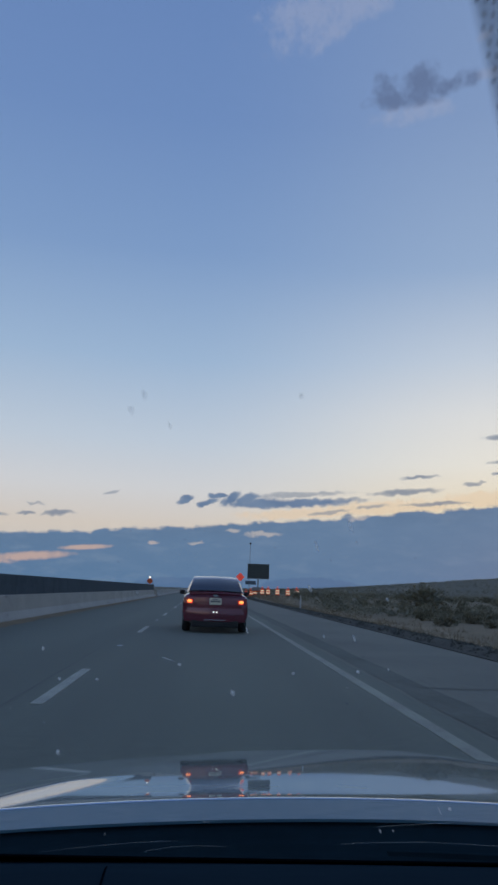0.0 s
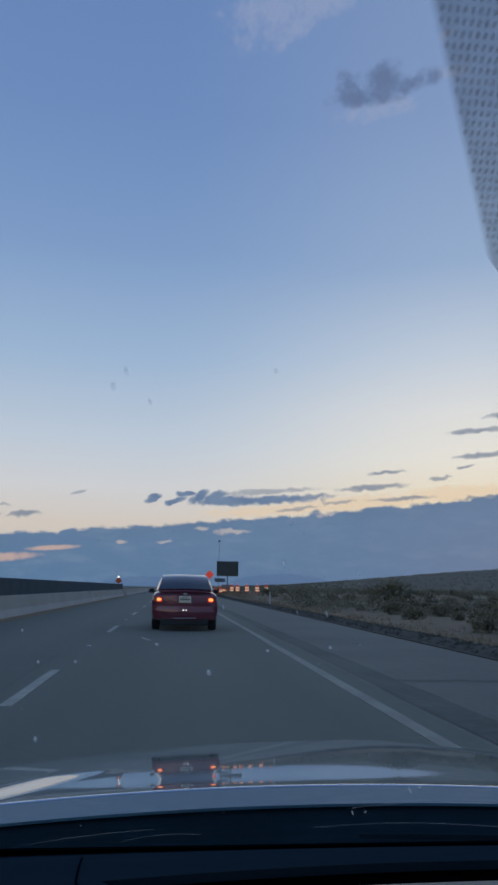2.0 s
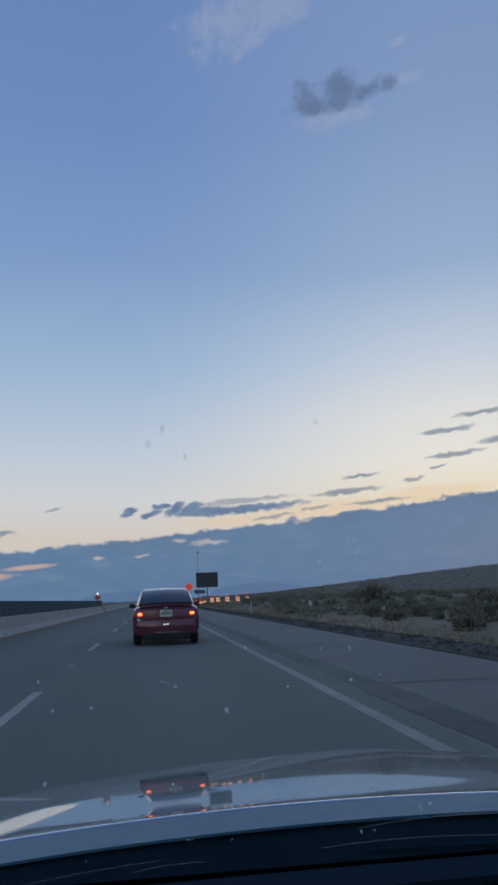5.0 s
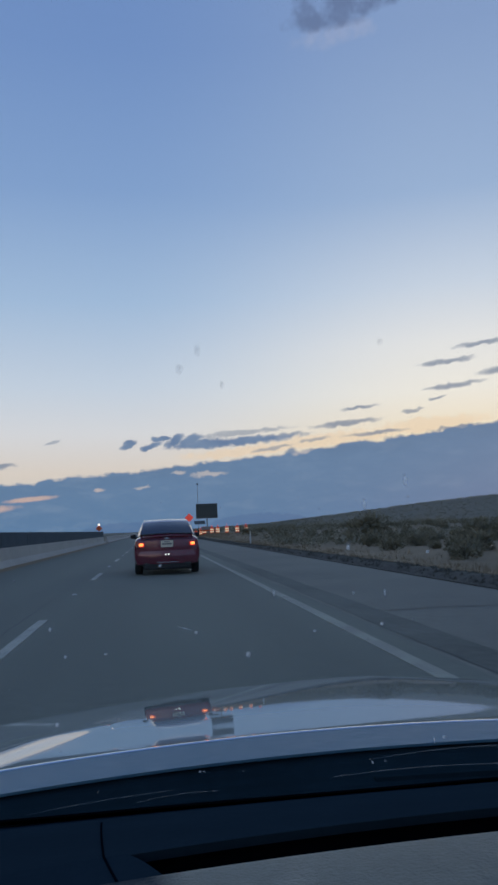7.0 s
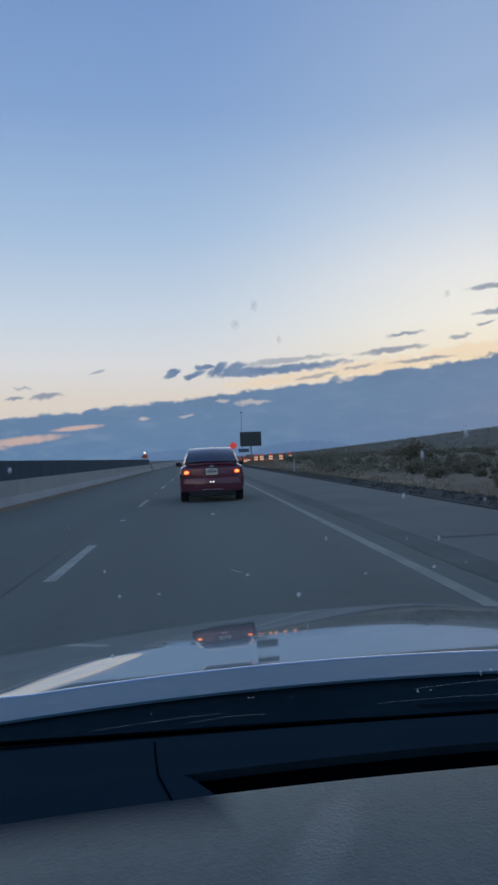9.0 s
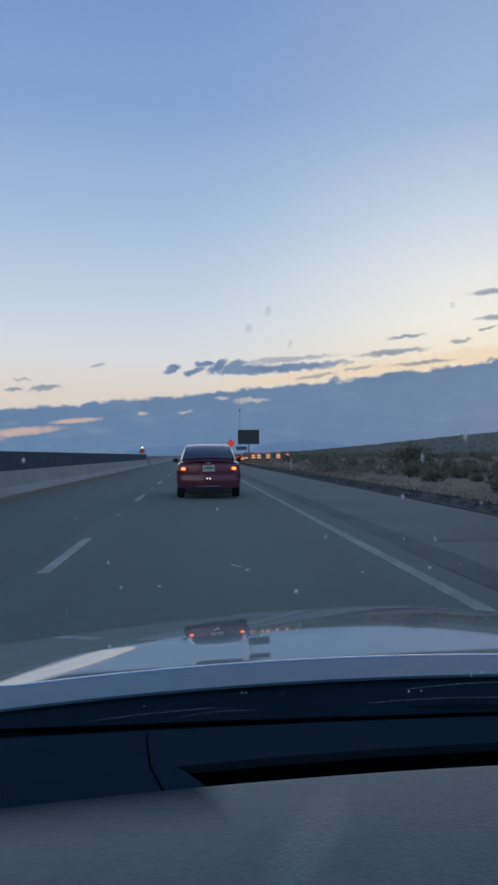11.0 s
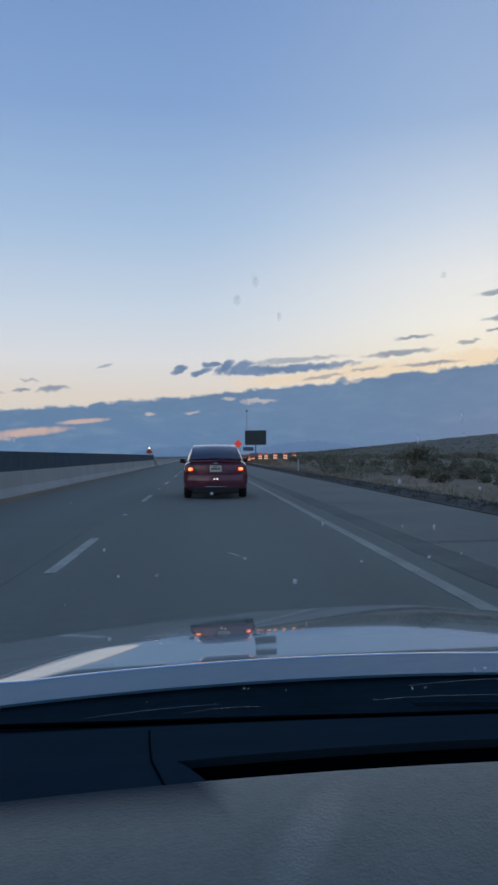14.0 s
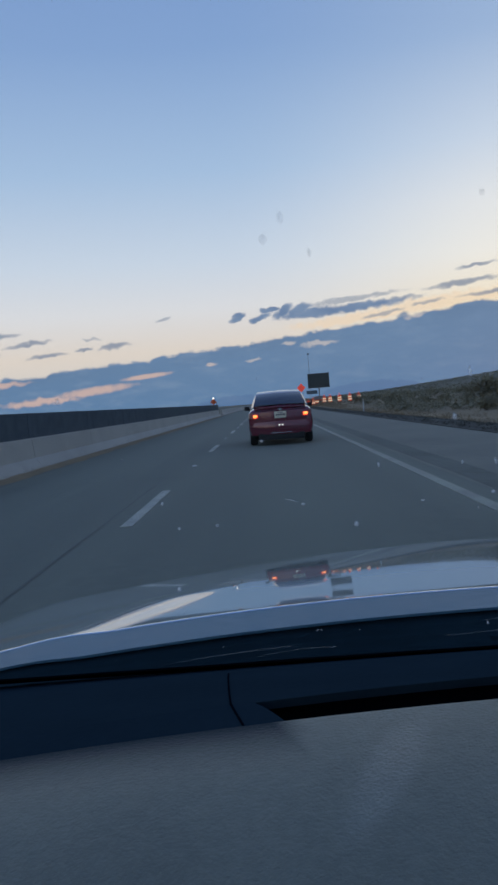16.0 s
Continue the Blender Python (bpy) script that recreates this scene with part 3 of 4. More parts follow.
def build_wear():
    """Transverse cracks sealed with tar, and sand blown against the barrier."""
    rng = random.Random(21)
    for y0, x0, x1 in ((13.4, -5.0, -1.2), (17.2, -1.4, 2.4), (10.2, 2.6, 5.6), (29.0, -4.9, 2.4), (46.0, -4.9, 5.5), (66.0, -4.9, 2.4)):
        k = rng.uniform(0, 50)
        bm = sheet(lambda u, v: (x0 + (x1 - x0) * u, y0 + 0.22 * noise.noise((u * 6, k, 0)) + (v - 0.5) * (0.05 + 0.05 * noise.noise((u * 11, k, 5))), 0.0035), span(0, 1, 40), [0, 1])
        tagged(part("crack_seal", bm, M_TAR), "thin dark sealed crack across the asphalt", "road crack", "sealed cracks", "structure")
    ys = [-10 + 0.4 * i for i in range(190)] + [66 + 3 * i for i in range(10)]

    def p(u, y):
        wide = 0.34 + 0.16 * noise.noise((y * 0.6, 2, 2)) + 0.10 * noise.noise((y * 2.1, 2, 6))
        return (-5.5 - 0.02 + u * max(0.06, wide), y, -0.0025 + (1 - u) ** 1.5 * (0.06 + 0.03 * noise.noise((y * 1.7, 8, 1))))
    tagged(part("sand_drift", sheet(p, span(0, 1, 6), ys, 0.004), M_DESERT, smooth=True), "low drift of pale sand along the barrier foot", "sand drift", kind="structure")


build_wear()


# ---------- median barrier with its screen ----------
BAR_X, BAR_END = -5.80, 92.0


def build_barrier():
    root = empty("median_barrier", "weathered pale concrete median barrier with a stained foot", "concrete barrier", kind="structure")
    prof = [(0.30, 0.0), (0.30, 0.08), (0.12, 0.30), (0.075, 0.755), (0.06, 0.78)]
    prof = [(x, z) for x, z in prof] + [(-x, z) for x, z in prof[::-1]]
    for k in range(-4, 16):
        y0 = k * 6.1
        y1 = min(y0 + 6.08, BAR_END)
        bm = loft([[(BAR_X + x, y, z) for x, z in prof] for y in (y0, y0 + 0.03, y1 - 0.03, y1)])
        part("barrier_segment", bm, M_CONCRETE, root)
    for k in range(9):
        y0 = 16.0 + 9.0 * k
        part("reflector_tab", boxed(BAR_X + 0.088, BAR_X + 0.100, y0, y0 + 0.06, 0.62, 0.67, 0.004), M_SHEET, root, "small pale reflector")
    far = loft([[(BAR_X + x - 0.02 * i, y, z) for x, z in prof] for i, y in enumerate((97.66, 140, 220, 400, 900))])
    part("barrier_run", far, M_CONCRETE, root)
    scr = empty("glare_screen", "dark opaque glare screen standing on the concrete barrier", "glare screen", kind="structure")
    for k in range(-4, 16):
        y0 = k * 6.1
        y1 = min(y0 + 6.06, BAR_END)
        part("screen_panel", boxed(BAR_X - 0.02, BAR_X + 0.02, y0, y1, 0.782, 1.39), M_SCREEN, scr)
        part("screen_post", boxed(BAR_X - 0.024, BAR_X + 0.024, y0 - 0.025, y0 + 0.025, 0.782, 1.392), M_SCREEN, scr)


build_barrier()


# ---------- the red sedan ahead ----------
def ring(y, pts):
    """A closed ring from half-section (x, z) points, mirrored."""
    return [(x, y, z) for x, z in pts] + [(-x, y, z) for x, z in pts[::-1]]


def build_wheel(parent, x, y, side, r=0.325, w=0.21):
    turn = Matrix.Translation((x, y, r)) @ pose(0, 0, 0, 0, 90, 0)
    tyre = part("wheel", lathe([(r * 0.62, -w / 2), (r * 0.93, -w / 2), (r, -w / 2 + 0.03), (r, w / 2 - 0.03), (r * 0.93, w / 2), (r * 0.62, w / 2)], 28, turn), M_TYRE, parent, "black tyre", True)
    rim = part("rim", lathe([(r * 0.63, -w / 2 + 0.02), (r * 0.63, w / 2 - 0.015), (r * 0.5, w / 2 - 0.03), (r * 0.1, w / 2 - 0.02), (0.02, w / 2 - 0.01)], 24, turn @ (pose(0, 0, 0) if side > 0 else pose(0, 0, 0, 180))), M_RIM, tyre, "alloy rim")
    return tyre


def build_sedan():
    car = empty("sedan", "dark red compact sedan with lit tail lamps driving ahead", "car", at=pose(0.37, 21.1, 0, 0, 0, 0))
    lower = [
        (0.00, 0.74, 0.34, 0.80, 0.60, 0.80, 0.84, 0.70, 0.98),
        (0.06, 0.80, 0.27, 0.875, 0.58, 0.86, 0.86, 0.735, 1.025),
        (0.22, 0.83, 0.24, 0.905, 0.58, 0.885, 0.88, 0.745, 1.05),
        (0.60, 0.84, 0.22, 0.910, 0.58, 0.895, 0.90, 0.76, 1.06),
        (1.20, 0.84, 0.20, 0.910, 0.58, 0.895, 0.92, 0.78, 1.03),
        (2.40, 0.84, 0.20, 0.910, 0.58, 0.895, 0.92, 0.78, 0.99),
        (3.30, 0.84, 0.20, 0.905, 0.58, 0.885, 0.90, 0.76, 0.97),
        (3.90, 0.82, 0.21, 0.885, 0.56, 0.850, 0.82, 0.70, 0.90),
        (4.25, 0.74, 0.24, 0.800, 0.54, 0.760, 0.72, 0.60, 0.78),
        (4.38, 0.62, 0.32, 0.680, 0.52, 0.640, 0.66, 0.50, 0.70)]
    secs = []
    for y, xb, zb, xm, zm, xs, zs, xt, zt in lower:
        secs.append(ring(y, [(0.0, zb), (xb * 0.7, zb), (xb, zb + 0.03), (xm, zb + 0.14), (xm + 0.005, zm), (xm, (zm + zs) / 2), (xs, zs), ((xs + xt) / 2 + 0.03, (zs + zt) / 2 + 0.025), (xt, zt), (xt * 0.5, zt + 0.012), (0.0, zt + 0.016)]))
    body = part("body", loft(secs), M_RED, car, "glossy dark red paint", True)
    md = body.modifiers.new("soft", "SUBSURF")
    md.levels = md.render_levels = 1
    cab = [
        (0.52, 0.70, 1.03, 0.69, 1.045, 0.60, 1.05),
        (0.62, 0.715, 1.03, 0.695, 1.09, 0.60, 1.10),
        (1.00, 0.735, 1.02, 0.655, 1.26, 0.56, 1.30),
        (1.35, 0.745, 1.02, 0.605, 1.385, 0.50, 1.424),
        (1.75, 0.75, 1.01, 0.590, 1.44, 0.48, 1.468),
        (2.30, 0.75, 1.00, 0.590, 1.435, 0.48, 1.462),
        (2.70, 0.75, 1.00, 0.610, 1.36, 0.50, 1.40),
        (3.15, 0.74, 0.97, 0.660, 1.13, 0.56, 1.16),
        (3.42, 0.72, 0.95, 0.690, 0.99, 0.60, 1.00)]
    cab = [(y, xb + 0.035, zb, xm * 1.05 + 0.02, 1.0 + (zm - 1.0) * 1.14, xm * 1.05 - 0.035, 1.0 + (zt - 1.0) * 1.12) for y, xb, zb, xm, zm, xt, zt in cab]
    secs = [ring(y, [(0.0, zb), (xb, zb), (xb * 0.55 + xm * 0.45, zb * 0.55 + zm * 0.45), (xm, zm), ((xm + xt) / 2 + 0.015, (zm + zt) / 2 + 0.012), (xt, zt), (xt * 0.5, zt + 0.014), (0.0, zt + 0.018)]) for y, xb, zb, xm, zm, xt, zt in cab]
    cabin = part("cabin", loft(secs), M_RED, car, "red roof and pillars", True)
    md = cabin.modifiers.new("soft", "SUBSURF")
    md.levels = md.render_levels = 1

    def rear_glass(u, v):
        y = 0.605 + 0.66 * v
        z = 1.112 + 0.325 * v + 0.036 * math.sin(math.pi * v)
        return (u * (0.738 - 0.125 * v), y - 0.055, z + 0.020 - 0.026 * u * u)
    part("rear_window", sheet(rear_glass, span(-1, 1, 13), span(0, 1, 9), 0.012), M_DARKGLASS, car, "dark tinted rear window", True)
    for s in (-1, 1):
        # pillar that sweeps forward from the edge of the rear window
        part("rear_pillar", sheet(lambda u, v: (s * (0.738 - 0.125 * v + 0.058 * u - 0.02 * u * (1 - u)), 0.548 + 0.66 * v + 0.30 * u, 1.106 + 0.325 * v + 0.036 * math.sin(math.pi * v) - 0.012 * u), span(0, 1, 5), span(-0.08, 1.02, 9), 0.006), M_RED, car, "red rear roof pillar", True)
        part("side_window", sheet(lambda u, v: (s * (0.742 - 0.125 * v), 1.0 + u * 1.75 + (0.42 - 0.75 * u) * v, 1.07 + 0.345 * v), span(0, 1, 8), span(0, 1, 5), 0.01), M_DARKGLASS, car, "dark side glass")
        lens = part("tail_lamp", sheet(lambda u, v: (s * (0.575 + 0.285 * u), -0.022 + 0.17 * max(0, u - 0.5) ** 1.6 + 0.02 * v, 0.755 + 0.165 * v + 0.02 * u - 0.05 * (1 - u) * v), span(0, 1, 10), span(0, 1, 5), 0.012), M_LENS, car, "wrap-round red tail lamp", True)
        part("lit_segment", sheet(lambda u, v: (s * (0.625 + 0.135 * u), -0.036 + 0.1 * max(0, u - 0.6) ** 1.6 + 0.018 * v, 0.785 + 0.095 * v), span(0, 1, 7), span(0, 1, 5), 0.008), M_TAIL, lens, "glowing red lamp")
        part("bulb", lathe([(0.050, 0), (0.047, 0.01), (0.024, 0.02)], 14, pose(s * 0.70, -0.040, 0.835, 90) @ Matrix.Diagonal((1.25, 0.8, 1, 1))), M_TAILHOT, lens, "bright lamp core")
        mir = part("side_mirror", boxed(s * 0.90, s * 1.06, 2.72, 2.86, 0.985, 1.115, 0.035), M_BLACK, car, "dark door mirror")
        part("mirror_arm", boxed(min(s * 0.80, s * 0.94), max(s * 0.80, s * 0.94), 2.75, 2.82, 0.975, 1.03, 0.01), M_BLACK, mir)
        # glowing dot stands in for a headlamp reflection on the bumper
        part("bumper_glint", lathe([(0.022, 0), (0.02, 0.01), (0.01, 0.014)], 12, pose(s * 0.042 + 0.0, -0.042, 0.555, 90)), M_REFL, car, "small glowing dot for a headlamp reflection on the bumper")
        build_wheel(car, s * 0.785, 0.88, s)
        build_wheel(car, s * 0.785, 3.50, s)
    part("trunk_seam", sheet(lambda u, v: (u * 0.70, -0.012 + 0.012 * v + 0.02 * abs(u) ** 3, 0.972 + 0.008 * v), span(-1, 1, 13), [0, 1], 0.004), M_BLACK, car)
    part("trunk_lip", sheet(lambda u, v: (u * 0.71, 0.0 + 0.14 * v + 0.03 * u * u, 1.035 + 0.03 * math.sin(math.pi * (0.35 + 0.65 * v)) - 0.03 * u * u), span(-1, 1, 13), span(0, 1, 6), 0.02), M_RED, car, "red trunk lip", True)
    part("bumper", sheet(lambda u, v: (u * 0.83, -0.055 + 0.10 * abs(u) ** 4 + 0.02 * (1 - math.sin(math.pi * v)), 0.335 + 0.325 * v), span(-1, 1, 19), span(0, 1, 8), 0.03), M_RED, car, "red rear bumper", True)
    # black bumper foot, made taller to imitate the shadow under the car
    part("diffuser", boxed(-0.64, 0.64, -0.030, 0.30, 0.15, 0.345, 0.04), M_BLACK, car, "black lower bumper, deepened to stand for shade below")
    part("bumper_trim", boxed(-0.30, 0.30, -0.058, -0.03, 0.335, 0.355, 0.006), M_CHROME, car, "dull bright trim bar")
    plate = part("number_plate", boxed(-0.165, 0.165, -0.036, -0.022, 0.752, 0.932, 0.004), M_PLATE, car, "pale yellowish number plate")
    for i, (x0, w) in enumerate(((-0.13, 0.05), (-0.065, 0.045), (-0.005, 0.05), (0.065, 0.06))):
        part("plate_bar", boxed(x0, x0 + w, -0.040, -0.036, 0.815, 0.865), M_BAR, plate)
    part("plate_bar", boxed(-0.08, 0.08, -0.040, -0.036, 0.888, 0.905), M_BAR, plate)
    part("badge", lathe([(0.055, 0), (0.05, 0.012), (0.02, 0.016)], 18, pose(0.0, -0.004, 0.985, 80) @ Matrix.Diagonal((1.2, 0.6, 1, 1))), M_RIM, car, "small oval badge")
    part("high_brake_lamp", boxed(-0.12, 0.12, 0.63, 0.66, 1.112, 1.128), M_LENS, car)
    return car


build_sedan()


# ---------- the car that carries the camera ----------
XC = 0.23
own = empty("own_car", "silver-grey car with a glossy hood and black dashboard seen from inside", "car", at=pose(XC, 0, 0))
SLOPE = 0.45


def glass_z(y):
    return 1.135 - SLOPE * (y - 0.405)


def hood_z(x, y):
    """Height of the hood, x from the car's middle."""
    s = (y - 1.07) / 0.83
    u = y - 1.22
    z = 0.929 - 0.109 * (y - 1.07) - (0.52 * (u ** 3 + 0.003375) if u < 0 else 0.001755 + 0.03 * u ** 2)
    if y > 1.80:
        z -= 1.2 * (y - 1.80) ** 2
    z -= (0.103 - 0.045 * min(1.0, max(0.0, s))) * x * x
    # shoulder lines that run together towards the nose: a low ridge, then a fall to the wing
    crest = (-0.52 if x < 0 else -0.62) + 0.554 * (y - 1.09)
    d = 0.875 * (abs(x) + crest)
    z += 0.0040 * ease(-0.060, -0.005, d) * (1.0 - ease(1.28, 1.40, y)) * ease(1.0, 1.1, y)
    z -= 0.055 * max(0.0, d) * ease(0.0, 0.06, d)
    z -= 0.25 * max(0.0, abs(x) - 0.74) ** 1.5
    z += 0.018 * (y - 1.07) * ease(-0.25, 0.30, x)
    return z


def build_hood():
    xs = span(-0.84, 0.84, 141)
    ys = span(1.07, 2.20, 114)

    def p(x, y):
        return (x, y, hood_z(x, y))
    hood = part("hood", sheet(p, xs, ys, 0.012), M_HOOD, own, "glossy silver-grey hood with a raised middle", True)

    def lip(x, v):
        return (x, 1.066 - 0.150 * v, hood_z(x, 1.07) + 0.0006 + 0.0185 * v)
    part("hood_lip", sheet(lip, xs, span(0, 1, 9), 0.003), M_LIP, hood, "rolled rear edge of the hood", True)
    bead = []
    for x in xs:
        y, z = 1.067, hood_z(x, 1.07)
        bead.append([(x, y + 0.0022 * math.cos(w), z + 0.0010 + 0.0017 * math.sin(w)) for w in (0, 1.05, 2.09, 3.14, 4.19, 5.24)])
    part("hood_edge_bead", loft(bead), M_BEAD, hood, "bright folded edge", True)


build_hood()


def cowl_z(x, v):
    return hood_z(x, 1.07) + 0.0165 - 0.035 * v + (0.048 * v) * x * x + 0.0006 * math.sin(v * 31)


def build_cowl():
    cow = part("cowl", sheet(lambda x, v: (x, 0.926 - 0.069 * v, cowl_z(x, v)), span(-0.80, 0.80, 33), span(0, 1, 40), 0.02), M_COWL, own, "black ribbed plastic cowl", True)
    for x0, x1, y0, y1 in ((-0.62, 0.05, 0.55, 0.80), (-0.02, 0.66, 0.60, 0.85)):
        n = 14
        secs = []
        for i in range(n):
            k = i / (n - 1)
            x = x0 + (x1 - x0) * k
            v = y0 + (y1 - y0) * k
            y, z = 0.926 - 0.069 * v, cowl_z(x, v) - 0.003
            secs.append([(x, y - 0.004, z), (x, y + 0.004, z), (x, y + 0.0025, z + 0.006), (x, y - 0.0025, z + 0.006)])
        part("wiper", loft(secs), M_COWL, own, "black wiper blade at rest", True)


build_cowl()


def build_windscreen():
    def p(x, y):
        return (x, y, glass_z(y))
    g = part("windscreen", sheet(p, span(-0.74, 0.74, 25), span(-0.22, 0.865, 25), 0.005), M_GLASS, own, "raked windscreen flecked with bug splats", True)
    g.visible_shadow = False
    part("windscreen_frit", sheet(lambda x, y: (x, y, glass_z(y) - 0.008), span(-0.74, 0.74, 25), span(0.834, 0.868, 3), 0.002), M_SLOT, g, "black band at the foot of the glass")
    # dotted shade band behind the mirror
    band = edge_veil("dotted_band", (0.19, 0.225, 0.285), 0.50)
    dots = veil("band_dots", (0.04, 0.05, 0.065), 0.24)
    ledge = lambda y: 0.0365 - XC + (y - 0.134) * 0.60 + max(0, y - 0.158) * 0.5
    base = part("shade_band", sheet(lambda u, y: (ledge(y) + u * 0.12, y, glass_z(y) - 0.010), span(0, 1, 12), span(0.0, 0.187, 18)), band, g, "soft dotted grey shade band on the glass")
    base.visible_shadow = False
    verts, faces = [], []
    for j in range(118):
        y = 0.028 + j * 0.00135
        for i in range(22):
            x = ledge(y) + 0.0046 + (i + 0.5 * (j % 2)) * 0.00098
            k = len(verts)
            verts += [(x + 0.00030 * math.cos(w), y + 0.00046 * math.sin(w), glass_z(y + 0.00046 * math.sin(w)) - 0.013) for w in span(0, 1.75 * math.pi, 8)]
            faces.append(tuple(range(k, k + 8)))
    raw("band_dots", verts, faces, dots, base, "rows of fine dark dots").visible_shadow = False
    # flecks on the outside of the glass: direction in degrees from the eye, and size in millimetres
    rng = random.Random(11)
    eye = Vector((-0.019, 0.072, 1.197))
    flecks = [(-8.5, -4.7, 7, 5), (-6.3, -7.9, 6, 9), (-6.2, -8.7, 3, 4), (-5.4, -9.7, 7, 7), (-2.6, -9.7, 8, 5), (3.1, -8.35, 30, 3.5), (3.9, -8.65, 9, 6), (1.7, -4.2, 8, 6),
              (9.7, -6.3, 5, 13), (7.5, -10.2, 11, 13), (6.1, -9.4, 4, 5), (15.3, -3.4, 9, 15), (15.4, -6.4, 4, 8), (17.6, -6.4, 5, 15), (17.2, -8.4, 9, 8), (20.8, -3.8, 7, 8),
              (19.4, -8.1, 6, 6), (12.4, -8.8, 8, 5), (16.1, -9.4, 5, 5), (15.8, -10.3, 5, 4), (-9.3, -11.4, 5, 4), (-6.3, -13.8, 9, 10), (-6.2, -15.4, 7, 5), (-7.0, -12.2, 4, 4)]
    flecks += [(19.7, 0.9, 10, 26), (19.8, -0.2, 6, 6), (16.7, -0.6, 8, 22), (-12.1, -0.5, 9, 13), (4.2, 8.8, 10, 12), (5.6, 10.0, 8, 13), (18.8, 10.0, 7, 8), (7.2, 7.7, 6, 10),
               (3.4, -17.3, 7, 4), (3.7, -17.3, 4, 4), (5.2, -16.8, 3, 3), (6.5, -17.4, 4, 3), (20.1, -15.6, 3, 16), (20.8, -15.4, 9, 7), (15.7, -17.0, 4, 8), (16.6, -16.9, 6, 4), (-6.3, -19.4, 4, 3)]
    smudge = fade_film("glass_smudge", (0.32, 0.33, 0.34), 0.22, 1.2)
    faint = fade_film("faint_splat", (0.92, 0.86, 0.74), 0.34, 2.0)
    splat = fade_film("bug_splat", (0.95, 0.89, 0.77), 0.58, 2.0)
    for _ in range(46):
        low = rng.random() < 0.35
        flecks.append((rng.uniform(-16, 24), rng.uniform(-18.2, -15.8) if low else rng.uniform(-12.5, 0.5), rng.uniform(1.5, 3.5), rng.uniform(1.5, 5)))
    for a, e, wide, tall in flecks:
        d = Vector((math.sin(radians(a)) * math.cos(radians(e)), math.cos(radians(a)) * math.cos(radians(e)), math.sin(radians(e))))
        # meet the glass
        k = (glass_z(0.0) - eye.z + SLOPE * (-eye.y)) / (d.z + SLOPE * d.y)
        q = eye + d * k - Vector((XC, 0, 0))
        soft = e > 3
        size = 0.00055 if soft else 0.00034
        bm = bmesh.new()
        n = 17
        rx, ry = wide * size * k * (1.5 if wide > 20 else 1.0), tall * size * k * (0.4 if wide > 20 else 1.0)
        vs = []
        for i in range(n):
            w = 2 * math.pi * i / n
            r = rng.uniform(0.55, 1.15)
            vs.append(bm.verts.new((r * math.cos(w), r * math.sin(w), 0.0)))
        bm.faces.new(vs)
        ob = part("bug_splat", bm, smudge if soft else (faint if tall < 7 and wide < 8 else splat), g)
        ob.matrix_local = Matrix.Translation((q.x, q.y, q.z + 0.002)) @ pose(0, 0, 0, -24.2) @ pose(0, 0, 0, 0, 0, -a + (48 if wide > 20 else 0)) @ Matrix.Diagonal((rx * 1.4, ry * 1.4 / math.sin(radians(24.2 + e)), 1.0, 1.0))
        ob.visible_shadow = False
    # long scratches low on the glass
    for a0, e0, a1, e1 in ((12.8, -17.8, 26.5, -16.6), (-16.0, -19.3, 1.3, -18.2), (-1.3, -18.75, 4.6, -18.4), (15.5, -16.75, 26.0, -15.5)):
        secs = []
        for i in range(12):
            k = i / 11
            a, e = a0 + (a1 - a0) * k, e0 + (e1 - e0) * k + 0.12 * math.sin(math.pi * k)
            d = Vector((math.sin(radians(a)) * math.cos(radians(e)), math.cos(radians(a)) * math.cos(radians(e)), math.sin(radians(e))))
            s = (glass_z(0.0) - eye.z + SLOPE * (-eye.y)) / (d.z + SLOPE * d.y)
            q = eye + d * s - Vector((XC, 0, 0))
            w = 0.00017
            secs.append([(q.x, q.y - w, q.z + 0.0006), (q.x, q.y + w, q.z + 0.0006 - SLOPE * w), (q.x, q.y, q.z + 0.0011)])
        part("glass_scratch", loft(secs), M_SPECK, g).visible_shadow = False


build_windscreen()


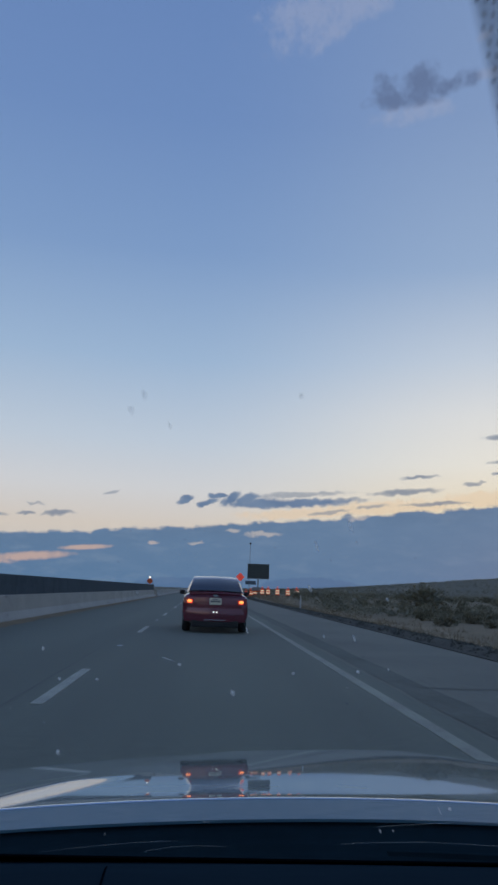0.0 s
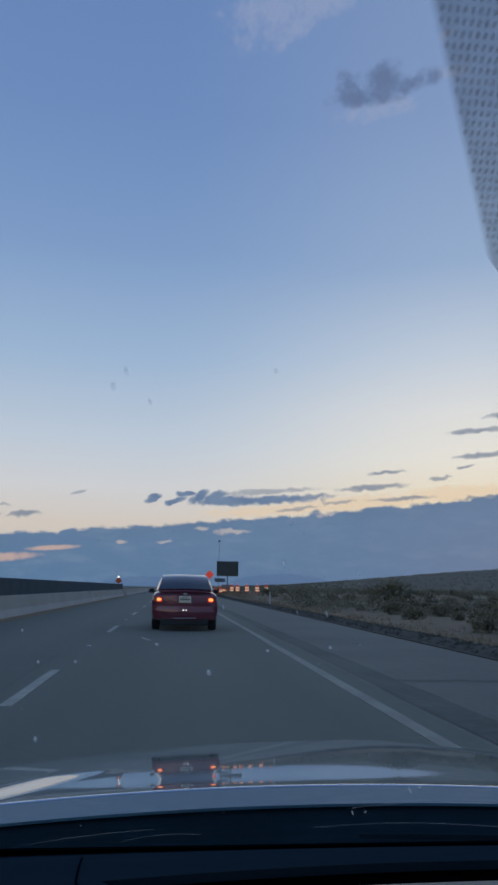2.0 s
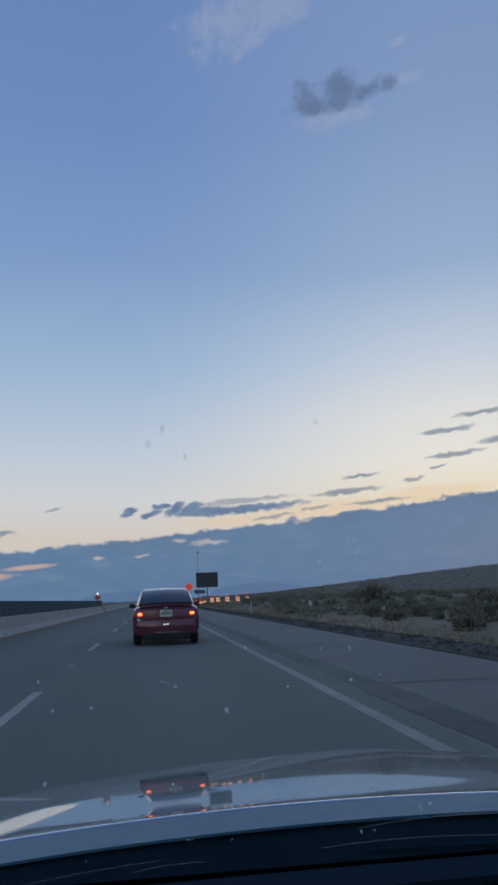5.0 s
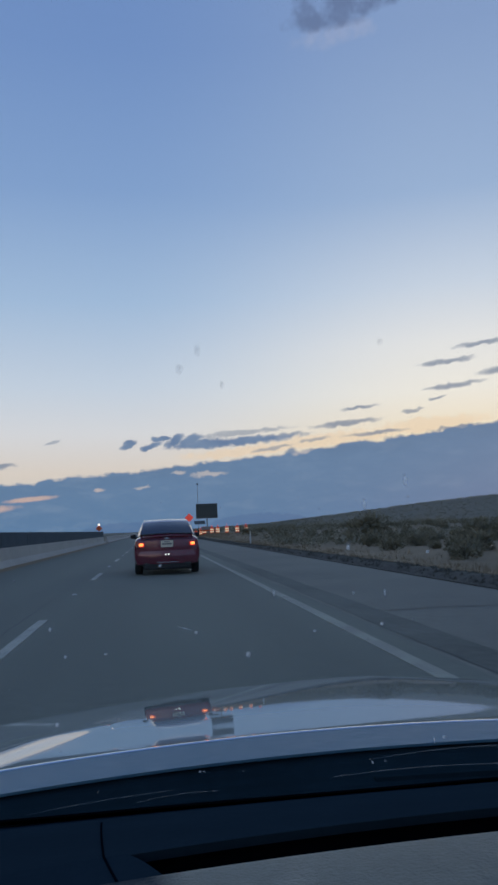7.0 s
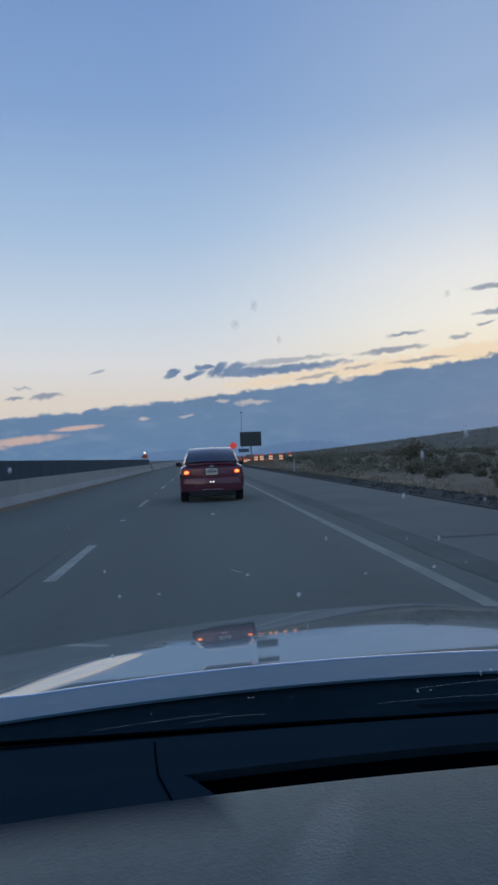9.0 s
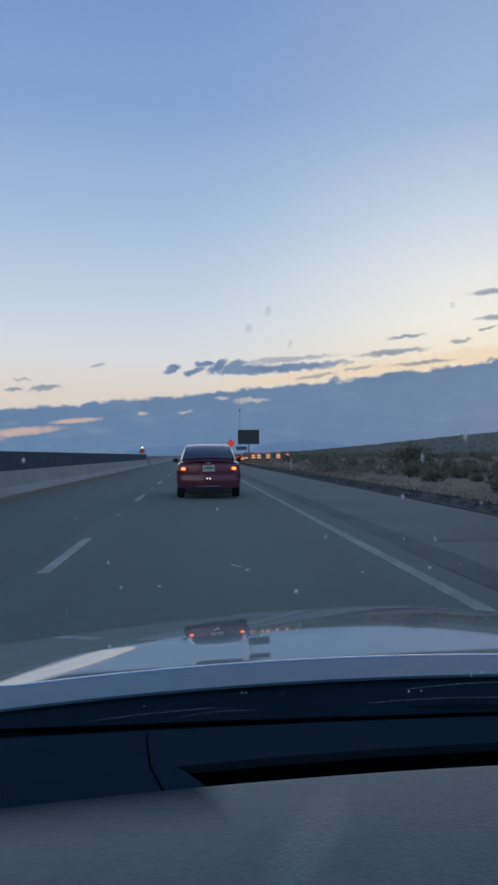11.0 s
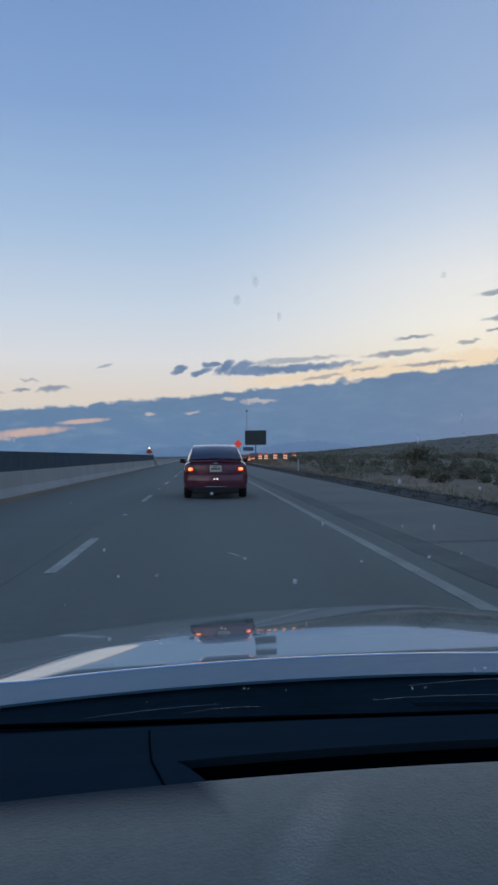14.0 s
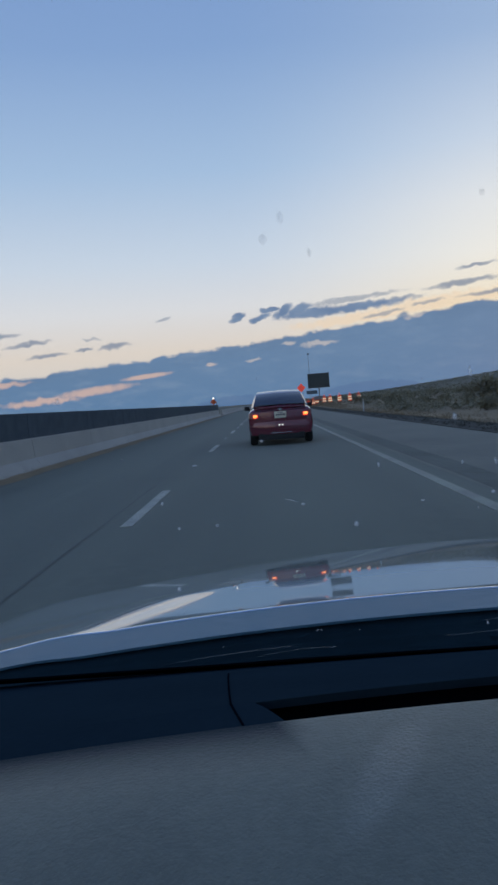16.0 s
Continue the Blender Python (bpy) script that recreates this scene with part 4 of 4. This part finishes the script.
def build_dashboard():
    def deck_z(x, y):
        # front deck, falling towards the glass
        k = min(1.15, max(-0.2, (y - 0.605) / 0.235))
        return 0.992 - 0.064 * k - (0.12 - 0.10 * k) * x * x

    dash = part("dashboard", sheet(lambda x, y: (x, y, deck_z(x, y)), span(-0.72, 0.72, 49), span(0.605, 0.848, 16), 0.006), M_DECK, own, "matt black dashboard top", True)

    def pad(x, v):
        # padded rear roll of the dash
        if v < 0.2:
            k = v / 0.2
            y, z = 0.572 - 0.012 * k, 0.978 + 0.0165 * math.sin(k * math.pi / 2)
        else:
            k = (v - 0.2) / 0.8
            y, z = 0.560 - 0.37 * k, 0.9945 + 0.003 * math.sin(k * math.pi) - 0.15 * k * k
        return (x, y, z - 0.107 * x * x)
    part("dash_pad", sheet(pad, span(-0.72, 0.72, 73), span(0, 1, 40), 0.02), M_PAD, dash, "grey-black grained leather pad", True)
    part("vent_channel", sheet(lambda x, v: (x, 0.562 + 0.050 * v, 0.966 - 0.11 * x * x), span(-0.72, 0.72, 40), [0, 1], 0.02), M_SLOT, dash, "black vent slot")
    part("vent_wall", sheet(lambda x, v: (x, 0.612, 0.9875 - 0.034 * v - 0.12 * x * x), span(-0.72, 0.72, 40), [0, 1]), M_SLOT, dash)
    x_l = -0.036 - XC

    def filler(x, v):
        # beside the slot the deck runs into the pad
        return (x, 0.562 + 0.045 * v, 0.9915 + 0.0005 * v - 0.117 * x * x)

    def filler_skin(u, v):
        return filler(-0.72 + (x_l + 0.026 * (1 - v) ** 0.8 + 0.72) * u, v)
    part("deck_filler", sheet(filler_skin, span(0, 1, 24), span(0, 1, 6), 0.02), M_DECK, dash, "", True)
    # curved seam between two mouldings
    secs = []
    for i in range(24):
        k = i / 23
        y = 0.800 - 0.193 * k / 0.6 if k < 0.6 else 0.607 - 0.044 * (k - 0.6) / 0.4
        x = -0.0656 - XC + 0.0266 * k ** 1.15
        w = 0.0008
        z = (deck_z(x, y) if y > 0.607 else filler(x, (y - 0.562) / 0.045)[2]) + 0.0006
        secs.append([(x - w, y, z - 0.002), (x + w, y, z - 0.002), (x + w, y, z), (x - w, y, z)])
    part("dash_seam", loft(secs), M_SLOT, dash, "thin curved seam")


build_dashboard()


def build_shell():
    """Closes the car round the camera: roof, pillars, doors, tail, floor."""
    part("roof", sheet(lambda x, y: (x, y, 1.455 + 0.03 * math.sin(math.pi * (y + 2.0) / 1.8) - 0.05 * (x / 0.62) ** 4), span(-0.62, 0.62, 17), span(-2.0, -0.22, 14), 0.03), M_HOOD, own, "silver roof", True)
    for s in (-1, 1):
        sec = lambda x, y, z, w=0.035: [(x - w, y - w, z), (x + w, y - w, z), (x + w, y + w, z), (x - w, y + w, z)]
        part("windscreen_pillar", loft([sec(s * 0.79, 0.78, 0.89), sec(s * 0.72, 0.30, 1.17), sec(s * 0.63, -0.20, 1.43)]), M_CABIN, own)
        part("door", boxed(min(s * 0.80, s * 0.90), max(s * 0.80, s * 0.90), -1.6, 0.90, 0.25, 0.92, 0.03), M_HOOD, own, "silver door")
        part("rear_quarter", boxed(min(s * 0.78, s * 0.90), max(s * 0.78, s * 0.90), -2.75, -1.6, 0.35, 0.98, 0.04), M_HOOD, own)
        part("fender", loft([[(s * 0.76, y, 0.30), (s * 0.91, y, 0.35), (s * 0.915, y, 0.62), (s * 0.88, y, zt - 0.05), (s * 0.845, y, zt)] for y, zt in ((0.90, 0.86), (1.4, 0.81), (1.9, 0.73), (2.25, 0.60))]), M_HOOD, own, "silver front wing")
        part("rear_pillar", loft([sec(s * 0.76, -2.3, 0.95, 0.05), sec(s * 0.62, -1.95, 1.43, 0.04)]), M_CABIN, own)
        build_wheel(own, s * 0.80, 1.45, s)
        build_wheel(own, s * 0.80, -1.95, s)
        part("headlamp", boxed(min(s * 0.5, s * 0.8), max(s * 0.5, s * 0.8), 2.16, 2.26, 0.56, 0.66, 0.03), M_CHROME, own)
        for y0, y1, t0, t1 in ((-0.66, 0.62, -0.62, -0.12), (-1.86, -0.76, -1.72, -0.70)):
            pane = part("side_window", sheet(lambda u, v: (s * (0.835 - 0.19 * v), y0 + (y1 - y0) * u + v * ((t0 - y0) + ((t1 - t0) - (y1 - y0)) * u), 0.925 + 0.50 * v), span(0, 1, 8), span(0, 1, 6), 0.004), M_GLASS, own, "clear side window", True)
            pane.visible_shadow = False
        part("centre_pillar", loft([sec(s * 0.825, -0.71, 0.92, 0.03), sec(s * 0.63, -0.66, 1.44, 0.025)]), M_CABIN, own)
        part("roof_rail", loft([sec(s * 0.63, y, z, 0.028) for y, z in ((-2.0, 1.42), (-1.1, 1.45), (-0.22, 1.425))]), M_HOOD, own, "silver roof edge")
        part("tail_light", boxed(min(s * 0.52, s * 0.82), max(s * 0.52, s * 0.82), -2.84, -2.70, 0.72, 0.90, 0.02), M_LENS, own, "dark red tail light")
        part("door_seam", boxed(min(s * 0.899, s * 0.903), max(s * 0.899, s * 0.903), -0.715, -0.705, 0.30, 0.90), M_BLACK, own)
        part("door_handle", boxed(min(s * 0.90, s * 0.925), max(s * 0.90, s * 0.925), -0.60, -0.42, 0.80, 0.825, 0.008), M_CHROME, own)
    back = part("rear_window", sheet(lambda u, v: (u * (0.68 - 0.12 * v), -2.36 + 0.37 * v, 0.975 + 0.465 * v - 0.02 * u * u), span(-1, 1, 11), span(0, 1, 6), 0.004), M_GLASS, own, "clear rear window", True)
    back.visible_shadow = False
    part("rear_bumper", boxed(-0.84, 0.84, -2.92, -2.72, 0.28, 0.58, 0.05), M_HOOD, own, "silver rear bumper")
    part("boot_lid", sheet(lambda u, v: (u * 0.78, -2.80 + 0.46 * v, 1.0 + 0.015 * math.sin(math.pi * v) - 0.04 * u ** 4), span(-1, 1, 13), span(0, 1, 6), 0.02), M_HOOD, own, "silver boot lid", True)
    part("grille", boxed(-0.46, 0.46, 2.30, 2.33, 0.36, 0.50, 0.01), M_BLACK, own, "black front grille")
    part("front_bumper", boxed(-0.86, 0.86, 2.10, 2.32, 0.25, 0.55, 0.05), M_HOOD, own, "silver front bumper")
    part("tail", boxed(-0.80, 0.80, -2.82, -2.72, 0.35, 1.0, 0.04), M_HOOD, own)
    part("rear_deck", boxed(-0.78, 0.78, -2.75, -2.2, 0.92, 0.97, 0.01), M_CABIN, own)
    part("floor_pan", boxed(-0.80, 0.80, -2.7, 0.95, 0.22, 0.28), M_CABIN, own)
    part("bulkhead", boxed(-0.80, 0.80, 0.86, 0.90, 0.28, 0.84), M_CABIN, own)


build_shell()


# ---------- road works ----------
def build_message_sign():
    at = pose(8.2, 115.0, ground_h(8.2, 115) + 0.02)
    s = empty("message_sign", "dark unlit message board on a trailer with a tall mast", "message sign", at=at)
    b = part("panel", boxed(-1.62, 1.62, -0.14, 0.14, 2.40, 4.50, 0.03), M_VMS, s, "blank dark display panel")
    part("panel_rim", boxed(-1.66, 1.66, -0.10, 0.10, 2.34, 2.395, 0.01), M_STEEL, b)
    part("panel_rim", boxed(-1.66, 1.66, -0.10, 0.10, 4.505, 4.56, 0.01), M_STEEL, b)
    part("post", boxed(-0.09, 0.09, -0.08, 0.08, 0.55, 2.335), M_STEEL, s)
    part("mast", lathe([(0.04, 0.55), (0.035, 4.8), (0.025, 7.55)], 10, pose(-1.3, 0.25, 0)), M_STEEL, s, "thin grey mast")
    part("camera_head", boxed(-1.42, -1.18, 0.15, 0.35, 7.45, 7.67, 0.03), M_BLACK, s)
    part("solar_panel", boxed(-0.8, 0.8, -0.6, 0.6, -0.02, 0.03, m=Matrix.Translation((-1.1, 0.2, 1.75)) @ pose(0, 0, 0, 25, 0, 0)), M_VMS, s, "tilted solar panel")
    part("trailer", boxed(-1.2, 1.2, -0.6, 0.9, 0.42, 0.60, 0.03), M_ORANGE, s, "orange trailer frame")
    part("battery_box", boxed(-0.9, 0.9, -0.4, 0.5, 0.605, 1.1, 0.03), M_STEEL, s)
    for sx in (-1, 1):
        build_wheel(s, sx * 1.3, 0.1, sx, 0.32, 0.18)
    return s


build_message_sign()


def build_drum(at):
    d = empty("traffic_drum", "orange and white striped traffic drum on a black base", "traffic drum", "drums round the message board", at=at)
    part("base", lathe([(0.34, 0), (0.35, 0.03), (0.33, 0.09), (0.28, 0.10)], 18), M_BLACK, d, "black rubber base")
    zs = [0.10, 0.26, 0.44, 0.58, 0.76, 0.96]
    for i in range(5):
        r0, r1 = 0.285 - 0.05 * zs[i], 0.285 - 0.05 * zs[i + 1]
        # bands glow by themselves to imitate returned headlamp light
        part("band", lathe([(r0, zs[i]), (r0 + 0.008, zs[i] + 0.01), (r1 + 0.008, zs[i + 1] - 0.012), (r1, zs[i + 1] - 0.002)], 18), M_DRUM if i % 2 == 0 else M_DRUMLIT, d, "orange band" if i % 2 == 0 else "reflective band given a headlamp glow", True)
    part("lid", lathe([(0.236, 0.96), (0.22, 0.985), (0.05, 0.99)], 18), M_ORANGE, d)
    part("lid_handle", boxed(-0.08, 0.08, -0.015, 0.015, 0.99, 1.05, 0.008), M_BLACK, d)
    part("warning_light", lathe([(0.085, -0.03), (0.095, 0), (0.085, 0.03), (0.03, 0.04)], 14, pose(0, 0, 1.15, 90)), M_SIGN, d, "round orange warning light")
    return d


DRUMS = [(12.1, 98.9), (11.48, 103.8), (10.35, 106.5), (9.29, 109.4), (8.7, 112.5), (7.95, 117.6), (7.49, 119.9), (6.93, 123.2), (6.6, 132.0)]
first = None
for x, y in DRUMS:
    at = pose(x, y, ground_h(x, y) - 0.01, 0, 0, x * 40)
    first = copy_thing(first, at) if first else build_drum(at)


def build_diamond(x, y, z, size, label, lamp=False):
    d = empty("warning_sign", label, "warning sign", at=pose(x, y, 0))
    g = ground_h(x, y)
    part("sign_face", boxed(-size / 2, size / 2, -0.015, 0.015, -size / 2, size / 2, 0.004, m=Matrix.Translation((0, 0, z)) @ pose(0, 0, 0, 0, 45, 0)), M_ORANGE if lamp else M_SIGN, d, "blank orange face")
    for s in (-0.35, 0.35):
        part("leg", boxed(s - 0.03, s + 0.03, 0.02, 0.07, g - 0.05, z - 0.1), M_STEEL, d)
    if lamp:
        part("lamp", lathe([(0.10, -0.04), (0.12, 0), (0.10, 0.05), (0.04, 0.08)], 14, pose(0, -0.03, z + size * 0.78, 90)), M_LAMP, d, "lit round warning lamp")
    return d


build_diamond(7.3, 152.0, 3.6, 1.22, "orange diamond warning sign on two thin posts")
build_diamond(-6.4, 93.5, 1.80, 0.56, "small orange warning sign with a lit lamp at the barrier end", True)


def build_delineator(x, y):
    d = empty("delineator_post", "slim white roadside delineator post", "delineator", "roadside delineators", at=pose(x, y, ground_h(x, y) - 0.02))
    part("post", loft([[(-0.045, -0.01, z), (0.045, -0.01, z), (0.05, 0.012, z), (-0.05, 0.012, z)] for z in (0, 0.6, 1.15)]), M_POST, d)
    part("reflector", boxed(-0.035, 0.035, -0.018, -0.011, 0.95, 1.10, 0.003), M_SHEET, d)


for y in (58.0, 180.0):
    build_delineator(7.4, y)


# ---------- scrub ----------
def bush_mesh(seed, n=420, spiky=0.5):
    rng = random.Random(seed)
    verts, faces = [], []
    lobes = [(rng.uniform(-0.6, 0.6), rng.uniform(-0.5, 0.5), rng.uniform(0.25, 0.75), rng.uniform(0.28, 0.5)) for _ in range(7)]
    for _ in range(n):
        lx, ly, lz, lr = rng.choice(lobes)
        v = Vector((rng.gauss(0, 1), rng.gauss(0, 1), rng.gauss(0, 0.9))).normalized() * lr * rng.uniform(0.55, 1.08)
        p = Vector((lx, ly, lz)) + v
        if p.z < 0.02:
            p.z = rng.uniform(0.02, 0.2)
        up = (v.normalized() + Vector((0, 0, spiky))).normalized()
        a = up.orthogonal().normalized()
        a.rotate(Matrix.Rotation(rng.uniform(0, 6.3), 3, up))
        w, l = rng.uniform(0.03, 0.07), rng.uniform(0.08, 0.19)
        k = len(verts)
        verts += [p - a * w, p + a * w, p + a * w * 0.5 + up * l, p - a * w * 0.5 + up * l]
        faces.append((k, k + 1, k + 2, k + 3))
    return verts, faces


def twigs(seed, n=22):
    rng = random.Random(seed)
    bm = bmesh.new()
    for _ in range(n):
        a, lean = rng.uniform(0, 6.3), rng.uniform(0.15, 0.8)
        tip = Vector((math.cos(a) * lean, math.sin(a) * lean, rng.uniform(0.6, 1.15)))
        base = Vector((math.cos(a) * 0.05, math.sin(a) * 0.05, 0))
        mid = (base + tip) / 2 + Vector((0, 0, 0.08))
        rings = []
        for q, r in ((base, 0.018), (mid, 0.012), (tip, 0.004)):
            rings.append([bm.verts.new(q + Vector((r * math.cos(w), r * math.sin(w), 0))) for w in (0, 2.1, 4.2)])
        for r0, r1 in zip(rings, rings[1:]):
            for i in range(3):
                bm.faces.new((r0[i], r0[(i + 1) % 3], r1[(i + 1) % 3], r1[i]))
    return bm


def build_bushes():
    kinds = []
    for s in range(4):
        b = empty("desert_bush", "low grey-green desert bush on dry soil", "bush", "roadside desert bushes", at=pose(0, 0, -50))
        v, f = bush_mesh(s + 3, 900, 0.3 + 0.2 * s)
        raw("foliage", v, f, M_SHRUB, b)
        part("twigs", twigs(s + 20), M_TWIG, b, "thin brown twigs")
        kinds.append(b)
    rng = random.Random(8)
    spots = [(17.0, 60.0, 1.9), (12.8, 25.0, 0.7), (14.5, 33.0, 0.9), (13.2, 46.0, 0.7), (22, 48, 1.5), (12.5, 75, 1.2), (19, 36, 1.2)]
    while len(spots) < 150:
        y = rng.uniform(10, 150)
        x = 11.2 + abs(rng.gauss(0, 1)) * (5 + y * 0.22)
        if x > y * 0.62 + 6 or (x < 13 and 96 < y < 170):
            continue
        if all((x - a) ** 2 + (y - b) ** 2 > 3.5 for a, b, _ in spots):
            spots.append((x, y, rng.uniform(0.35, 0.85)))
    used = set()
    for i, (x, y, s) in enumerate(spots):
        k = i % 4
        m = pose(x, y, ground_h(x, y) - 0.05, 0, 0, rng.uniform(0, 360))
        if k not in used:
            used.add(k)
            b = kinds[k]
            b.matrix_world = m
        else:
            b = copy_thing(kinds[k], m)
        b.scale = (s * 1.15, s * 1.15, s * rng.uniform(0.8, 1.05))


build_bushes()


def build_far_scrub():
    rng = np.random.RandomState(4)
    kinds = [bush_mesh(s + 40, 46, 0.5) for s in range(4)]
    verts, faces = [], []
    count = 0
    while count < 6500:
        y = 50 + 1900 * rng.rand() ** 1.45
        x = 10 + abs(rng.randn()) * (6 + y * 0.33)
        if x > y * 0.75 + 10 or (x < 13 and 96 < y < 172):
            continue
        count += 1
        s = rng.uniform(0.35, 0.9) * (1 + y / 420)
        z = ground_h(x, y) - 0.05
        v, f = kinds[rng.randint(4)]
        a = rng.rand() * 6.28
        c, sn = math.cos(a) * s, math.sin(a) * s
        k = len(verts)
        verts += [(x + p[0] * c * 1.2 - p[1] * sn * 1.2, y + p[0] * sn * 1.2 + p[1] * c * 1.2, z + p[2] * s) for p in ((q.x, q.y, q.z) for q in v)]
        faces += [tuple(i + k for i in q) for q in f]
    ob = raw("far_scrub", verts, faces, M_SHRUB)
    tagged(ob, "countless grey-green desert shrubs over the plain", "scrub", kind="stuff")


build_far_scrub()


def build_grass():
    rng = np.random.RandomState(9)
    verts, faces = [], []
    for _ in range(8000):
        y = 8 + 190 * rng.rand() ** 1.6
        x = ROAD_R + 1.1 + abs(rng.randn()) * 1.4 + 0.8 * noise.noise((y * 0.15, 1, 1)) + 0.4
        z = ground_h(x, y)
        s = rng.uniform(0.6, 1.3)
        for _b in range(5):
            a, l = rng.rand() * 6.28, rng.uniform(0.08, 0.24) * s
            w = 0.006 + y * 0.00012
            lx, ly = math.cos(a) * l * 0.55, math.sin(a) * l * 0.55
            bx, by = x + rng.randn() * 0.09, y + rng.randn() * 0.09
            px, py = -math.sin(a) * w, math.cos(a) * w
            k = len(verts)
            verts += [(bx - px, by - py, z - 0.02), (bx + px, by + py, z - 0.02), (bx + lx, by + ly, z + l)]
            faces.append((k, k + 1, k + 2))
    tagged(raw("verge_grass", verts, faces, M_GRASS), "pale dry grass tufts along the gravel verge", "dry grass", kind="stuff")


build_grass()


# ---------- rock cut beside the road, past the shoulder ----------
def build_outcrop():
    bm = bmesh.new()
    bmesh.ops.create_icosphere(bm, subdivisions=5, radius=1.0)
    for v in bm.verts:
        p = v.co.copy()
        d = noise.fractal(p * 1.7, 0.9, 2.1, 5) * 0.22 + noise.noise(p * 6.0) * 0.06
        step = math.floor((p.z + d) * 5) / 5
        p = p * (1.0 + d)
        p.z = p.z * 0.6 + step * 0.4
        v.co = (p.x * 7.5, p.y * 9.0, p.z * 7.5)
    ob = part("rock_outcrop", bm, M_ROCK)
    ob.matrix_world = pose(27.0, 20.0, -0.8, 0, 0, 20)
    tagged(ob, "dark rugged rock outcrop beside the gravel verge", "rock outcrop")


build_outcrop()
